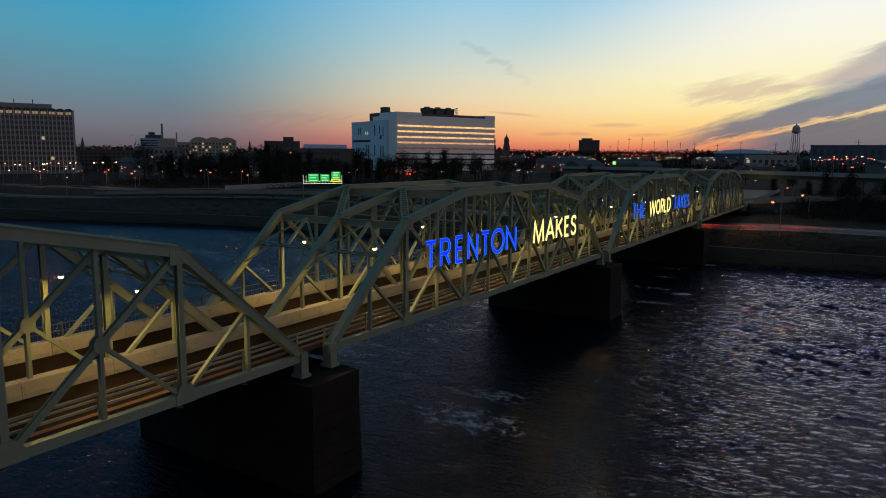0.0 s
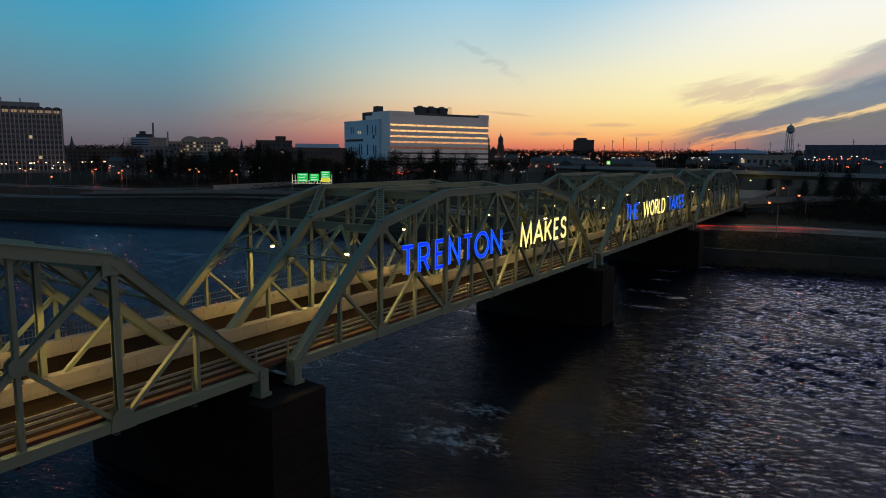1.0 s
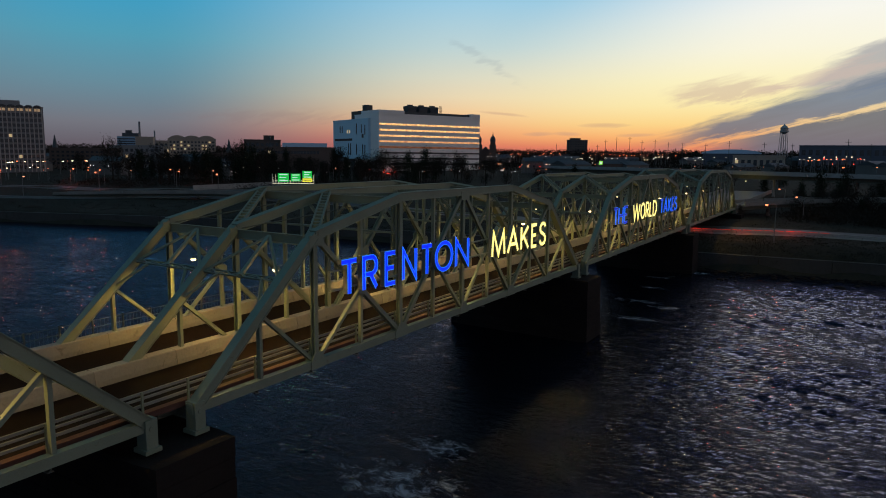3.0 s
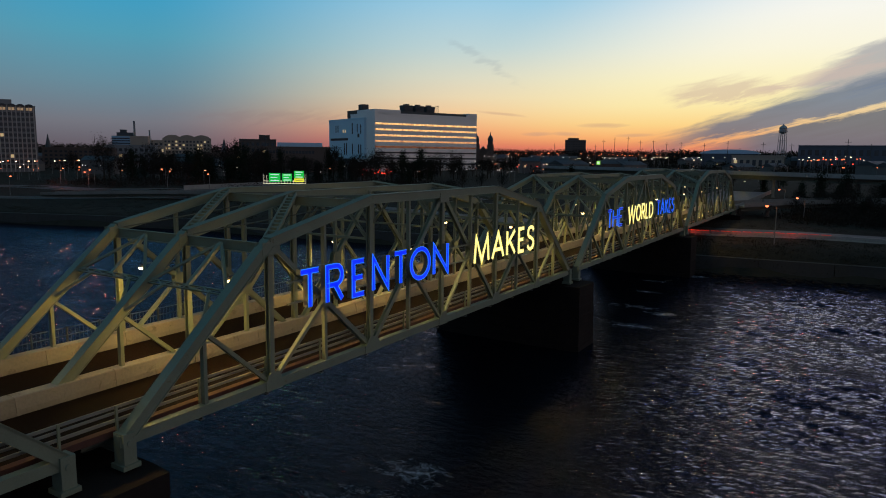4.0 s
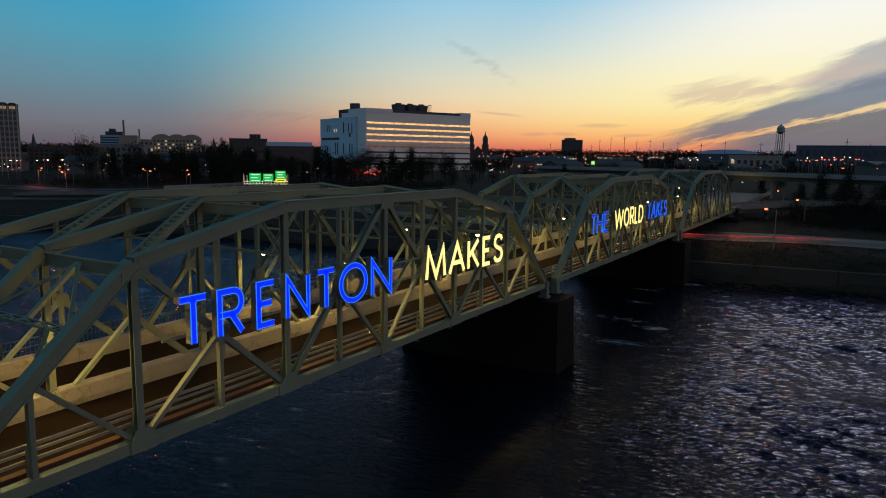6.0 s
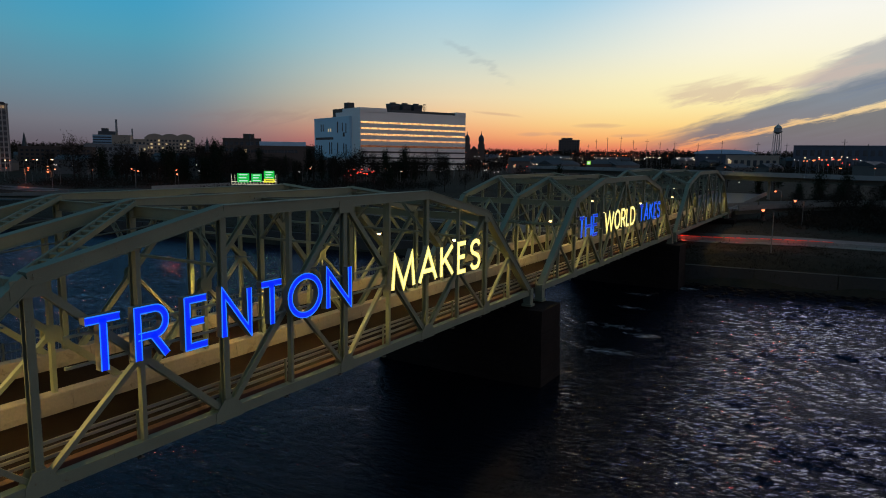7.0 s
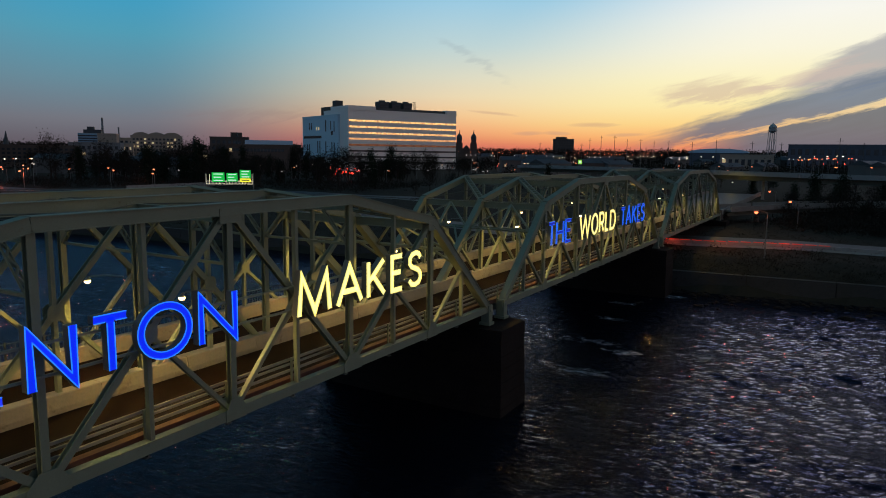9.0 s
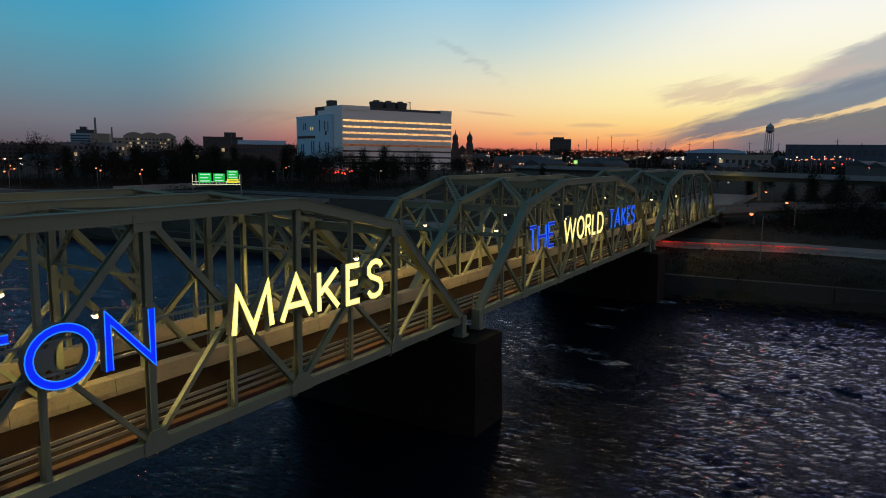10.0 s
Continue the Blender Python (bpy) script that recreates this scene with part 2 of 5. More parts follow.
# light put into the glass: gold and dim glow, then an amber tint
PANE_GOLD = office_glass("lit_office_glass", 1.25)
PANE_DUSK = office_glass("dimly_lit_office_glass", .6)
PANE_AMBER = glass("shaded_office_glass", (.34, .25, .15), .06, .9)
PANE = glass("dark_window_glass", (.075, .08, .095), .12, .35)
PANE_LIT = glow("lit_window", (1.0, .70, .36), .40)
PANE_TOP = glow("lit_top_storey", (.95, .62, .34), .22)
BLUE = glow("blue_letter_light", (.001, .022, .90), .78)
BLUE_EDGE = glow("blue_neon_tube", (.016, .18, 1.0), 1.2)
BLUE_DIM = glow("dim_blue_letter_light", (.001, .010, .45), .5)
CREAM = glow("warm_white_letter_light", (1.0, .90, .36), 1.05)
CREAM_EDGE = glow("warm_white_tube", (1.0, .82, .22), .90)
LAMP = glow("sodium_lamp_lens", (1.0, .66, .30), 5)
ORANGE = glow("orange_street_light", (1.0, .19, .07), 3.2)
WARMWHITE = glow("warm_street_light", (1.0, .72, .46), 4.0)
PINKWHITE = glow("pale_town_light", (1.0, .80, .72), 3.0)
RED = glow("red_tail_light", (1.0, .05, .03), 5)
SIGNGREEN = glow("lit_green_sign", (.01, .50, .07), .8)
SIGNYELLOW = glow("lit_yellow_sign", (.95, .85, .05), .95)
SIGNBAR = glow("white_sign_lettering", (.75, 1.0, .80), .8)
LENS_FRAME_GLOW = glow("lens_and_floodlit_frame", (1.0, .85, .60), .85)


def water_material():
    m = bpy.data.materials.new("river_water")
    m.use_nodes = True
    t = m.node_tree
    add, math_, mix, ramp, noise_, mapped = nodes_of(t)
    p = add("ShaderNodeTexCoord").outputs["Object"]
    flow = mapped(p, (.42, 1.0, 1), (0, 0, radians(20)))
    big = noise_(flow, .35, 4, .55, .6)
    ridge = lambda n: math_("SUBTRACT", 1.0, math_("ABSOLUTE", math_("SUBTRACT", math_("MULTIPLY", n, 2.0), 1.0)))
    churn = noise_(mapped(p, (.10, .16, 1)), 1.0, 4, .6, .5)
    chop = math_("ADD", math_("MULTIPLY", noise_(flow, 1.9, 5, .66, .6), 1.7), math_("MULTIPLY", ridge(noise_(flow, 3.1, 2, .6, .5)), .40))
    # broken water below the piers and over the shallows
    patch = ramp(churn, [(.70, 0.0), (.80, .25)])
    spl = add("ShaderNodeSeparateXYZ")
    t.links.new(p, spl.inputs[0])
    for cx, cy, rx, ry in ((4, 15, 9, 6), (3, 22, 6, 3.5), (4, 79, 7, 3), (0, 92, 8, 2.2), (6, 89, 4, 2.5), (-1, 106, 5, 1.8), (-3, 118, 5, 1.6), (2, 128, 6, 3), (14, 92, 5, 2)):
        dx = math_("DIVIDE", math_("SUBTRACT", spl.outputs[0], cx), rx)
        dy = math_("DIVIDE", math_("SUBTRACT", spl.outputs[1], cy), ry)
        spot = math_("SUBTRACT", 1.0, math_("ADD", math_("MULTIPLY", dx, dx), math_("MULTIPLY", dy, dy)), clamp=True)
        patch = math_("MAXIMUM", patch, spot)
    lumps = math_("MULTIPLY", math_("SUBTRACT", noise_(mapped(p, (.8, 1.1, 1)), .8, 9, .74, .9), .5), 2.6)
    veins = ridge(noise_(mapped(p, (.6, 1.1, 1), (0, 0, radians(20))), .8, 6, .62, 1.2))
    foam = ramp(math_("SUBTRACT", math_("ADD", math_("MULTIPLY", patch, .80), lumps), .62), [(0, 0.0), (.5, .8)])
    foam = math_("MULTIPLY", foam, ramp(veins, [(.52, .12), (.90, 1.0)]))
    body, sheen = add("ShaderNodeBsdfDiffuse"), add("ShaderNodeBsdfGlossy", Color=(.80, .80, 1.0, 1))
    t.links.new(mix(foam, (.003, .004, .007), (.42, .43, .48)), body.inputs["Color"])
    t.links.new(math_("ADD", .05, math_("MULTIPLY", foam, .5)), sheen.inputs["Roughness"])
    n = add("ShaderNodeBump", Strength=.5, Distance=.08)
    n2 = add("ShaderNodeBump", Strength=1.0, Distance=.11)
    t.links.new(big, n.inputs["Height"])
    t.links.new(chop, n2.inputs["Height"])
    t.links.new(n.outputs[0], n2.inputs["Normal"])
    edge = add("ShaderNodeFresnel", IOR=1.20)
    for shader in (body, sheen, edge):
        t.links.new(n2.outputs[0], shader.inputs["Normal"])
    both = add("ShaderNodeMixShader")
    t.links.new(math_("MULTIPLY", edge.outputs[0], math_("SUBTRACT", 1.0, foam)), both.inputs[0])
    t.links.new(body.outputs[0], both.inputs[1])
    t.links.new(sheen.outputs[0], both.inputs[2])
    t.links.new(both.outputs[0], add("ShaderNodeOutputMaterial").inputs[0])
    return m


WATER = water_material()

# ---------------------------------------------------------------- mesh helpers
class Shape:
    """Collects boxes, bars, tubes and sheets of one mesh."""

    def __init__(self):
        self.v, self.f = [], []

    def add(self, verts, faces):
        n = len(self.v)
        self.v += [tuple(p) for p in verts]
        self.f += [tuple(i + n for i in f) for f in faces]
        return self

    def box(self, lo, hi):
        x0, y0, z0 = lo
        x1, y1, z1 = hi
        return self.add([(x0, y0, z0), (x1, y0, z0), (x1, y1, z0), (x0, y1, z0), (x0, y0, z1), (x1, y0, z1), (x1, y1, z1), (x0, y1, z1)],
                        [(3, 2, 1, 0), (4, 5, 6, 7), (0, 1, 5, 4), (1, 2, 6, 5), (2, 3, 7, 6), (3, 0, 4, 7)])

    def bar(self, p, q, side, w, h, off=0.0, rise=0.0):
        """A bar from p to q, w wide along side, h across it; off and rise shift it along those two ways."""
        p, q, side = Vector(p), Vector(q), Vector(side)
        way = (q - p).normalized()
        side = (side - way * side.dot(way)).normalized()
        nor = way.cross(side)
        vs = []
        for e in (p, q):
            for a, b in ((-1, -1), (1, -1), (1, 1), (-1, 1)):
                vs.append(e + side * (off + a * w / 2) + nor * (rise + b * h / 2))
        return self.add(vs, [(0, 1, 2, 3), (7, 6, 5, 4), (0, 4, 5, 1), (1, 5, 6, 2), (2, 6, 7, 3), (3, 7, 4, 0)])

    def hbeam(self, p, q, side, w, h, t=0.05):
        """A rolled section: two flange plates w apart along side, h broad, and a web between them, in one piece."""
        p, q, side = Vector(p), Vector(q), Vector(side)
        way = (q - p).normalized()
        side = (side - way * side.dot(way)).normalized()
        nor = way.cross(side)
        a, b, c, e = w / 2, h / 2, w / 2 - t, t / 2
        prof = [(-a, -b), (-c, -b), (-c, -e), (c, -e), (c, -b), (a, -b), (a, b), (c, b), (c, e), (-c, e), (-c, b), (-a, b)]
        n = len(prof)
        return self.add([o + side * u + nor * v for o in (p, q) for u, v in prof],
                        [tuple(range(n - 1, -1, -1)), tuple(range(n, 2 * n))] + [(i, (i + 1) % n, n + (i + 1) % n, n + i) for i in range(n)])

    def capped(self, p, q, w, h, lip, t=.05):
        """A riveted box section in one piece, with cover plates that stand out on both edges."""
        p, q = Vector(p), Vector(q)
        side = Vector((1, 0, 0))
        nor = (q - p).normalized().cross(side)
        a, b, c, e = w / 2, h / 2, w / 2 + lip, h / 2 + t
        prof = [(-c, -e), (c, -e), (c, -b), (a, -b), (a, b), (c, b), (c, e), (-c, e), (-c, b), (-a, b), (-a, -b), (-c, -b)]
        n = len(prof)
        return self.add([o + side * u + nor * v for o in (p, q) for u, v in prof],
                        [tuple(range(n - 1, -1, -1)), tuple(range(n, 2 * n))] + [(i, (i + 1) % n, n + (i + 1) % n, n + i) for i in range(n)])

    def laced(self, p, q, side, w, h, step=0.8, t=0.07):
        """Two channels w apart along side, h deep, joined by zigzag lacing on both faces."""
        p, q, side = Vector(p), Vector(q), Vector(side)
        way = (q - p).normalized()
        side = (side - way * side.dot(way)).normalized()
        nor = way.cross(side)
        self.bar(p, q, side, t, h, w / 2)
        self.bar(p, q, side, t, h, -w / 2)
        n = max(2, round((q - p).length / step))
        for r in (-h / 2, h / 2):
            for i in range(n):
                a, b = p.lerp(q, i / n), p.lerp(q, (i + 1) / n)
                s = side * (w / 2 if i % 2 else -w / 2)
                self.bar(a + s + nor * r, b - s + nor * r, nor, .02, .09)
        return self

    def battened(self, p, q, side, w, h, step=0.9, t=0.12):
        """Two channels w apart along side, joined by square battens like a ladder."""
        p, q, side = Vector(p), Vector(q), Vector(side)
        way = (q - p).normalized()
        side = (side - way * side.dot(way)).normalized()
        self.bar(p, q, side, t, h, w / 2)
        self.bar(p, q, side, t, h, -w / 2)
        n = max(2, round((q - p).length / step))
        for i in range(n + 1):
            a = p.lerp(q, i / n)
            b = a + way * step * .32
            self.bar(a, b, side, w, h * .6)
        return self

    def tube(self, pts, r, n=8, close=True):
        """A round tube along points; r is a number or one for each point."""
        pts = [Vector(p) for p in pts]
        rs = r if isinstance(r, (list, tuple)) else [r] * len(pts)
        base = len(self.v)
        for i, p in enumerate(pts):
            way = (pts[min(i + 1, len(pts) - 1)] - pts[max(i - 1, 0)]).normalized()
            a = way.cross(Vector((0, 0, 1)) if abs(way.z) < .9 else Vector((1, 0, 0))).normalized()
            b = way.cross(a)
            for k in range(n):
                w = 2 * math.pi * k / n
                self.v.append(tuple(p + (a * math.cos(w) + b * math.sin(w)) * rs[i]))
        for i in range(len(pts) - 1):
            for k in range(n):
                self.f.append((base + i * n + k, base + i * n + (k + 1) % n, base + (i + 1) * n + (k + 1) % n, base + (i + 1) * n + k))
        if close:
            self.f.append(tuple(base + k for k in reversed(range(n))))
            self.f.append(tuple(base + (len(pts) - 1) * n + k for k in range(n)))
        return self

    def lathe(self, x, y, profile, n=16):
        """A turned body round a vertical axis; profile: (radius, z) from below."""
        base = len(self.v)
        for r, z in profile:
            for k in range(n):
                w = 2 * math.pi * k / n
                self.v.append((x + r * math.cos(w), y + r * math.sin(w), z))
        for i in range(len(profile) - 1):
            for k in range(n):
                self.f.append((base + i * n + k, base + i * n + (k + 1) % n, base + (i + 1) * n + (k + 1) % n, base + (i + 1) * n + k))
        self.f.append(tuple(base + k for k in reversed(range(n))))
        self.f.append(tuple(base + (len(profile) - 1) * n + k for k in range(n)))
        return self

    def mesh(self, name, material):
        me = bpy.data.meshes.new(name)
        me.from_pydata(self.v, [], self.f)
        me.materials.append(material)
        me.update()
        return me


def thing(name, label, category, group="", kind="", at=(0, 0, 0), turn=0):
    ob = new(name)
    ob.empty_display_size = 0.5
    ob.matrix_basis = pose(*at, 0, 0, turn)
    return tagged(ob, label, category, group, kind)


def part(name, shape, material, parent, label=""):
    me = shape if isinstance(shape, bpy.types.Mesh) else shape.mesh(name, material)
    ob = new(name, me)
    ob.parent = parent
    return tagged(ob, label) if label else ob


def whole(name, shape, material, label, category, group="", kind=""):
    return tagged(new(name, shape.mesh(name, material)), label, category, group, kind)


def smooth(ob):
    for p in ob.data.polygons:
        p.use_smooth = True
    return ob
# ---------------------------------------------------------------- ground and river
def shore(x):
    """The far bank's waterline."""
    return float(np.interp(x, (-4500, -1200, -600, -248, -155, -60, 2, 37, 300, 4500), (-900, -190, 10, 90, 124, 134, 135, 139, 155, 500)))


def height(x, y):
    s = y - shore(x)
    w = float(np.interp(x, (-600, -274, -238, -204, -120, -30), (40, 26, 42, 58, 40, 9)))
    if s < -150:
        s2 = -(s + 264)                  # the near bank, behind
        return float(np.interp(s2, (-6, 0, 12, 60, 300, 4500), (-3, -.3, 5, 7, 14, 30)))
    near = float(np.interp(s, (-9, 0, 1.4, w, w + 60, w + 150, 420, 900, 2000, 4500), (-3, -.4, 3.4, 5.6, 7.2, 9, 12, 16, 21, 24)))
    return near + (noise.noise(Vector((x * .03, y * .03, 0))) * .5 if s > 3 else 0)


def lines(dense_lo, dense_hi, step, far):
    xs = list(np.arange(dense_lo, dense_hi + .01, step))
    return sorted({*(-v for v in far if -v < dense_lo), *xs, *(v for v in far if v > dense_hi)})


def sheet(xs, ys, fn):
    s = Shape()
    s.v = [(x, y, fn(x, y)) for y in ys for x in xs]
    n = len(xs)
    s.f = [(j * n + i, j * n + i + 1, (j + 1) * n + i + 1, (j + 1) * n + i) for j in range(len(ys) - 1) for i in range(n - 1)]
    return s


FAR = (200, 240, 280, 320, 360, 420, 480, 560, 700, 900, 1200, 1700, 2400, 3400, 4600)
GROUND_Y = sorted({*lines(60, 300, 2.5, FAR), *range(-196, -90, 6), -60, -10, 30})
ground = smooth(whole("ground", sheet(lines(-340, 120, 6, FAR), GROUND_Y, height), EARTH,
                      "dark winter grass and earth banks beside the river", "ground", kind="structure"))


def ripple(x, y):
    """Waves drawn out along the stream: smooth above the bridge, a rough riffle below it."""
    if not (-190 < x < 125 and -75 < y < 165):
        return 0.0
    bend = noise.noise(Vector((x * .045, y * .045, 7.7))) * 5
    u, v = x * .94 - y * .34, y * .94 + x * .34 + bend
    rough = float(np.interp(x, (-190, -22, 2, 12, 26, 125), (.26, .28, .28, .58, 1.0, 1.0)) * np.interp(y, (-20, 20, 55), (.45, .60, 1.0)))
    rough *= 1 + .6 * noise.noise(Vector((x * .06, y * .09, 9.1)))
    few = .85 + .6 * noise.noise(Vector((x * .11, y * .13, 3.1)))
    a = noise.noise(Vector((u * .10, v * .24, 1.3)))
    b = .5 - abs(noise.noise(Vector((u * .17, v * .55, 4.7)))) * 2
    c = .5 - abs(noise.noise(Vector((u * .42, v * 1.15, 2.2)))) * 2
    return (a * .17 + b * .19 + c * .155 * few) * rough


WATER_X = sorted({*lines(-30, 110, .42, FAR), *np.arange(-170, -30.2, .8)})
river = smooth(whole("water", sheet(WATER_X, lines(-70, 140, .42, FAR), ripple), WATER,
                     "dark choppy river water with streaks of foam", "river", kind="structure"))

# ---------------------------------------------------------------- the bridge
SPAN, GAP = 62.3, 3.0
P = SPAN / 6
XT = (0.0, -7.8, -15.6)                  # the three trusses
ZB, ZH, ZU = 10.0, 19.15, 21.35          # bottom chord, hips, top chord
X = Vector((1, 0, 0))
TOP = [(P * k, ZH if k in (1, 5) else ZU) for k in range(1, 6)]


def truss(parent, x, name):
    """One truss: chords as the part itself, each other member a piece under it."""
    low = Shape()
    a, b = (x, -.35, ZB), (x, SPAN + .35, ZB)
    low.bar(a, b, X, .52, .60)
    base = part(name, low, PAINT, parent)
    pts = [(x, P, ZH), (x, 2 * P, ZU), (x, 4 * P, ZU), (x, 5 * P, ZH)]
    for p, q in zip(pts, pts[1:]):
        part("top_chord", Shape().capped(p, q, .56, .58, .07), PAINT, base)
    for p, q in (((x, 0, ZB), pts[0]), (pts[3], (x, SPAN, ZB))):
        part("end_post", Shape().capped(p, q, .56, .56, .07), PAINT, base)
    tops = {k: z for k, (y, z) in zip(range(1, 6), TOP)}
    for k in range(1, 6):
        part("vertical", Shape().hbeam((x, P * k, ZB), (x, P * k, tops[k]), X, .38, .38), PAINT, base)
    # main diagonals: a zigzag L0 U1 L2 U3 L4 U5 L6
    for k0, k1 in ((2, 1), (2, 3), (4, 3), (4, 5)):
        part("diagonal", Shape().hbeam((x, P * k0, ZB), (x, P * k1, tops[k1]), X, .36, .36), PAINT, base)
    for i in range(6):
        ym = P * (i + .5)
        lo_k, hi_k = ((i, i + 1) if i % 2 == 0 else (i + 1, i))
        ztop = tops[hi_k]
        zm = (ZB + ztop) / 2
        upper = zm
        if 0 < i < 5:
            upper = (tops[i] + tops[i + 1]) / 2
        part("hanger", Shape().bar((x, ym, ZB), (x, ym, upper), X, .30, .24), PAINT, base)
        part("strut", Shape().bar((x, ym, zm), (x, P * hi_k, ZB), X, .30, .24), PAINT, base)
        for sx in (-.23, .23):
            g_ = .46 if 0 < i < 5 else .26
            ring = [(a * g_, b * g_) for a, b in ((-1, -.55), (-.5, -1), (.5, -1), (1, -.55), (1, .55), (.5, 1), (-.5, 1), (-1, .55))]
            part("gusset_plate", Shape().add([(x + sx + e, ym + a, zm + b) for e in (-.015, .015) for a, b in ring],
                                             [tuple(range(7, -1, -1)), tuple(range(8, 16))] + [(j, (j + 1) % 8, 8 + (j + 1) % 8, 8 + j) for j in range(8)]), PAINT, base)
    for k in range(1, 6):
        for sx in (-.30, .30):
            g = Shape()
            top_w = .95 if k in (2, 4) else .72
            g.add([(x + sx - .015 * e, P * k + yy, ZB + zz) for e in (-1, 1) for yy, zz in ((-top_w, -.33), (top_w, -.33), (top_w, .25), (.38, .85), (-.38, .85), (-top_w, .25))],
                  [(5, 4, 3, 2, 1, 0), (6, 7, 8, 9, 10, 11)] + [(i, (i + 1) % 6, 6 + (i + 1) % 6, 6 + i) for i in range(6)])
            part("gusset_plate", g, PAINT, base)
            if k in (1, 3, 5):
                zt = tops[k]
                part("gusset_plate", Shape().box((x + sx - .015, P * k - .75, zt - .75), (x + sx + .015, P * k + .75, zt + .05)), PAINT, base)
    # shoes under both ends
    for ye in (.1, SPAN - .1):
        g = Shape()
        g.box((x - .42, ye - .36, ZB - 1.25), (x + .42, ye + .36, ZB + .38))
        g.box((x - .55, ye - .5, ZB - 1.5), (x + .55, ye + .5, ZB - 1.25))
        g.tube([(x - .47, ye, ZB - .15), (x + .47, ye, ZB - .15)], .16, 10)
        part("bearing_shoe", g, PAINT, base)
    return base


def build_span():
    span = thing("bridge_span", "grey-green steel through-truss bridge span on stone piers", "bridge span", "bridge spans")
    for x, n in zip(XT, ("side_truss", "centre_truss", "side_truss")):
        truss(span, x, n)
    # overhead bracing between neighbouring trusses
    for xa, xb in ((XT[0], XT[1]), (XT[1], XT[2])):
        for k, (y, z) in zip(range(1, 6), TOP):
            s = Shape().hbeam((xa - .3, y, z - .42), (xb + .3, y, z - .42), (0, 0, 1), .70, .30)
            if 1 < k < 5:
                for e, d in ((xa - .2, -1), (xb + .2, 1)):
                    s.laced((e, y, z - 3.0), (e + d * 2.0, y, z - .8), (0, 1, 0), .26, .14, .5, .05)
                s.bar((xa - .2, y, z - 3.0), (xb + .2, y, z - 3.0), (0, 1, 0), .16, .16)
            part("sway_frame", s, PAINT, span)
        # portals in the plane of the end posts
        for ye, yh in ((0, P), (SPAN, 5 * P)):
            at = lambda f: (ye + (yh - ye) * f, ZB + (ZH - ZB) * f)
            y1, z1 = at(.70)
            y2, z2 = at(.97)
            s = Shape()
            s.laced((xa - .28, y1, z1), (xb + .28, y1, z1), (0, yh - ye, ZH - ZB), .30, .16, .7, .05)
            xm = (xa + xb) / 2
            s.bar((xm, y1, z1), (xm, y2, z2), X, .30, .20)
            for e in (xa - .3, xb + .3):
                s.bar((e, y1, z1), (xm, y2, z2), (0, 1, 0), .18, .16)
                ys, zs = at(.52)
                s.bar((e, ys, zs), (e + (xm - e) * .42, y1, z1), (0, 1, 0), .18, .16)
            part("portal_frame", s, PAINT, span)
        for k in range(1, 5):
            (ya, za), (yb, zb) = TOP[k - 1], TOP[k]
            if k in (1, 4):
                s = Shape()
                p, q = (xa, ya, za + .1), (xb, yb, zb + .1)
                if k == 4:
                    p, q = (xa, yb, zb + .1), (xb, ya, za + .1)
                s.battened(p, q, (1, 1, 0), .62, .30, .95)
                part("top_lateral", s, PAINT, span)
            for p, q in (((xa, ya, za - .1), (xb, yb, zb - .1)), ((xb, ya, za - .1), (xa, yb, zb - .1))):
                part("tie_rod", Shape().tube([p, q], .045, 5), STEEL_DARK, span)
    # floor: beams, stringers, slabs, barriers
    for i in range(13):
        y = P * i / 2
        part("floor_beam", Shape().hbeam((-.27, y, 9.55), (-18.4, y, 9.55), (0, 0, 1), .62, .34), STEEL_DARK, span)
    for x in (-1.6, -3.2, -4.8, -6.4, -9.2, -10.8, -12.4, -14.0, -17.2):
        part("stringer", Shape().hbeam((x, -1.3, 9.62), (x, SPAN + 1.3, 9.62), (0, 0, 1), .5, .22), STEEL_DARK, span)
    deck = Shape().box((-7.25, -GAP / 2, 9.9), (-.95, SPAN + GAP / 2, 10.18))
    part("road_deck", deck, GRID, span, "dark rusty steel grid road deck")
    part("road_deck", Shape().box((-15.05, -GAP / 2, 9.9), (-8.35, SPAN + GAP / 2, 10.18)), GRID, span, "dark rusty steel grid road deck")
    part("footway", Shape().box((-18.5, -GAP / 2, 9.98), (-16.15, SPAN + GAP / 2, 10.22)), CONCRETE, span, "concrete footway outside the truss")
    for x0, x1 in ((-8.35, -7.25), (-16.15, -15.05)):
        seg = 11
        for i in range(seg):
            ya = -GAP / 2 + (SPAN + GAP) * i / seg
            yb = -GAP / 2 + (SPAN + GAP) * (i + 1) / seg - .03
            prof = [(x0, 9.9), (x1, 9.9), (x1, 10.5), (x1 - .12, 11.17), (x1 - .17, 11.22), (x0 + .17, 11.22), (x0 + .12, 11.17), (x0, 10.5)]
            n = len(prof)
            s = Shape().add([(x, y, z) for y in (ya, yb) for x, z in prof],
                            [tuple(range(n)), tuple(range(2 * n - 1, n - 1, -1))] + [(j, n + j, n + (j + 1) % n, (j + 1) % n) for j in range(n)])
            part("barrier_segment", s, CONCRETE, span, "weathered pale concrete barrier")
    # side rails and rusty edge channel inside the near truss, fence outside the footway
    for z, r in ((11.62, .075), (11.32, .06), (10.92, .075)):
        part("guard_rail", Shape().box((-.62, -GAP / 2, z - r), (-.50, SPAN + GAP / 2, z + r)), RAIL, span, "galvanised guard rail")
    part("edge_channel", Shape().box((-.86, -GAP / 2, 10.0), (-.66, SPAN + GAP / 2, 10.42)).box((-1.0, -GAP / 2, 10.36), (-.55, SPAN + GAP / 2, 10.42)), RUST, span, "rusty red-brown steel edge channel")
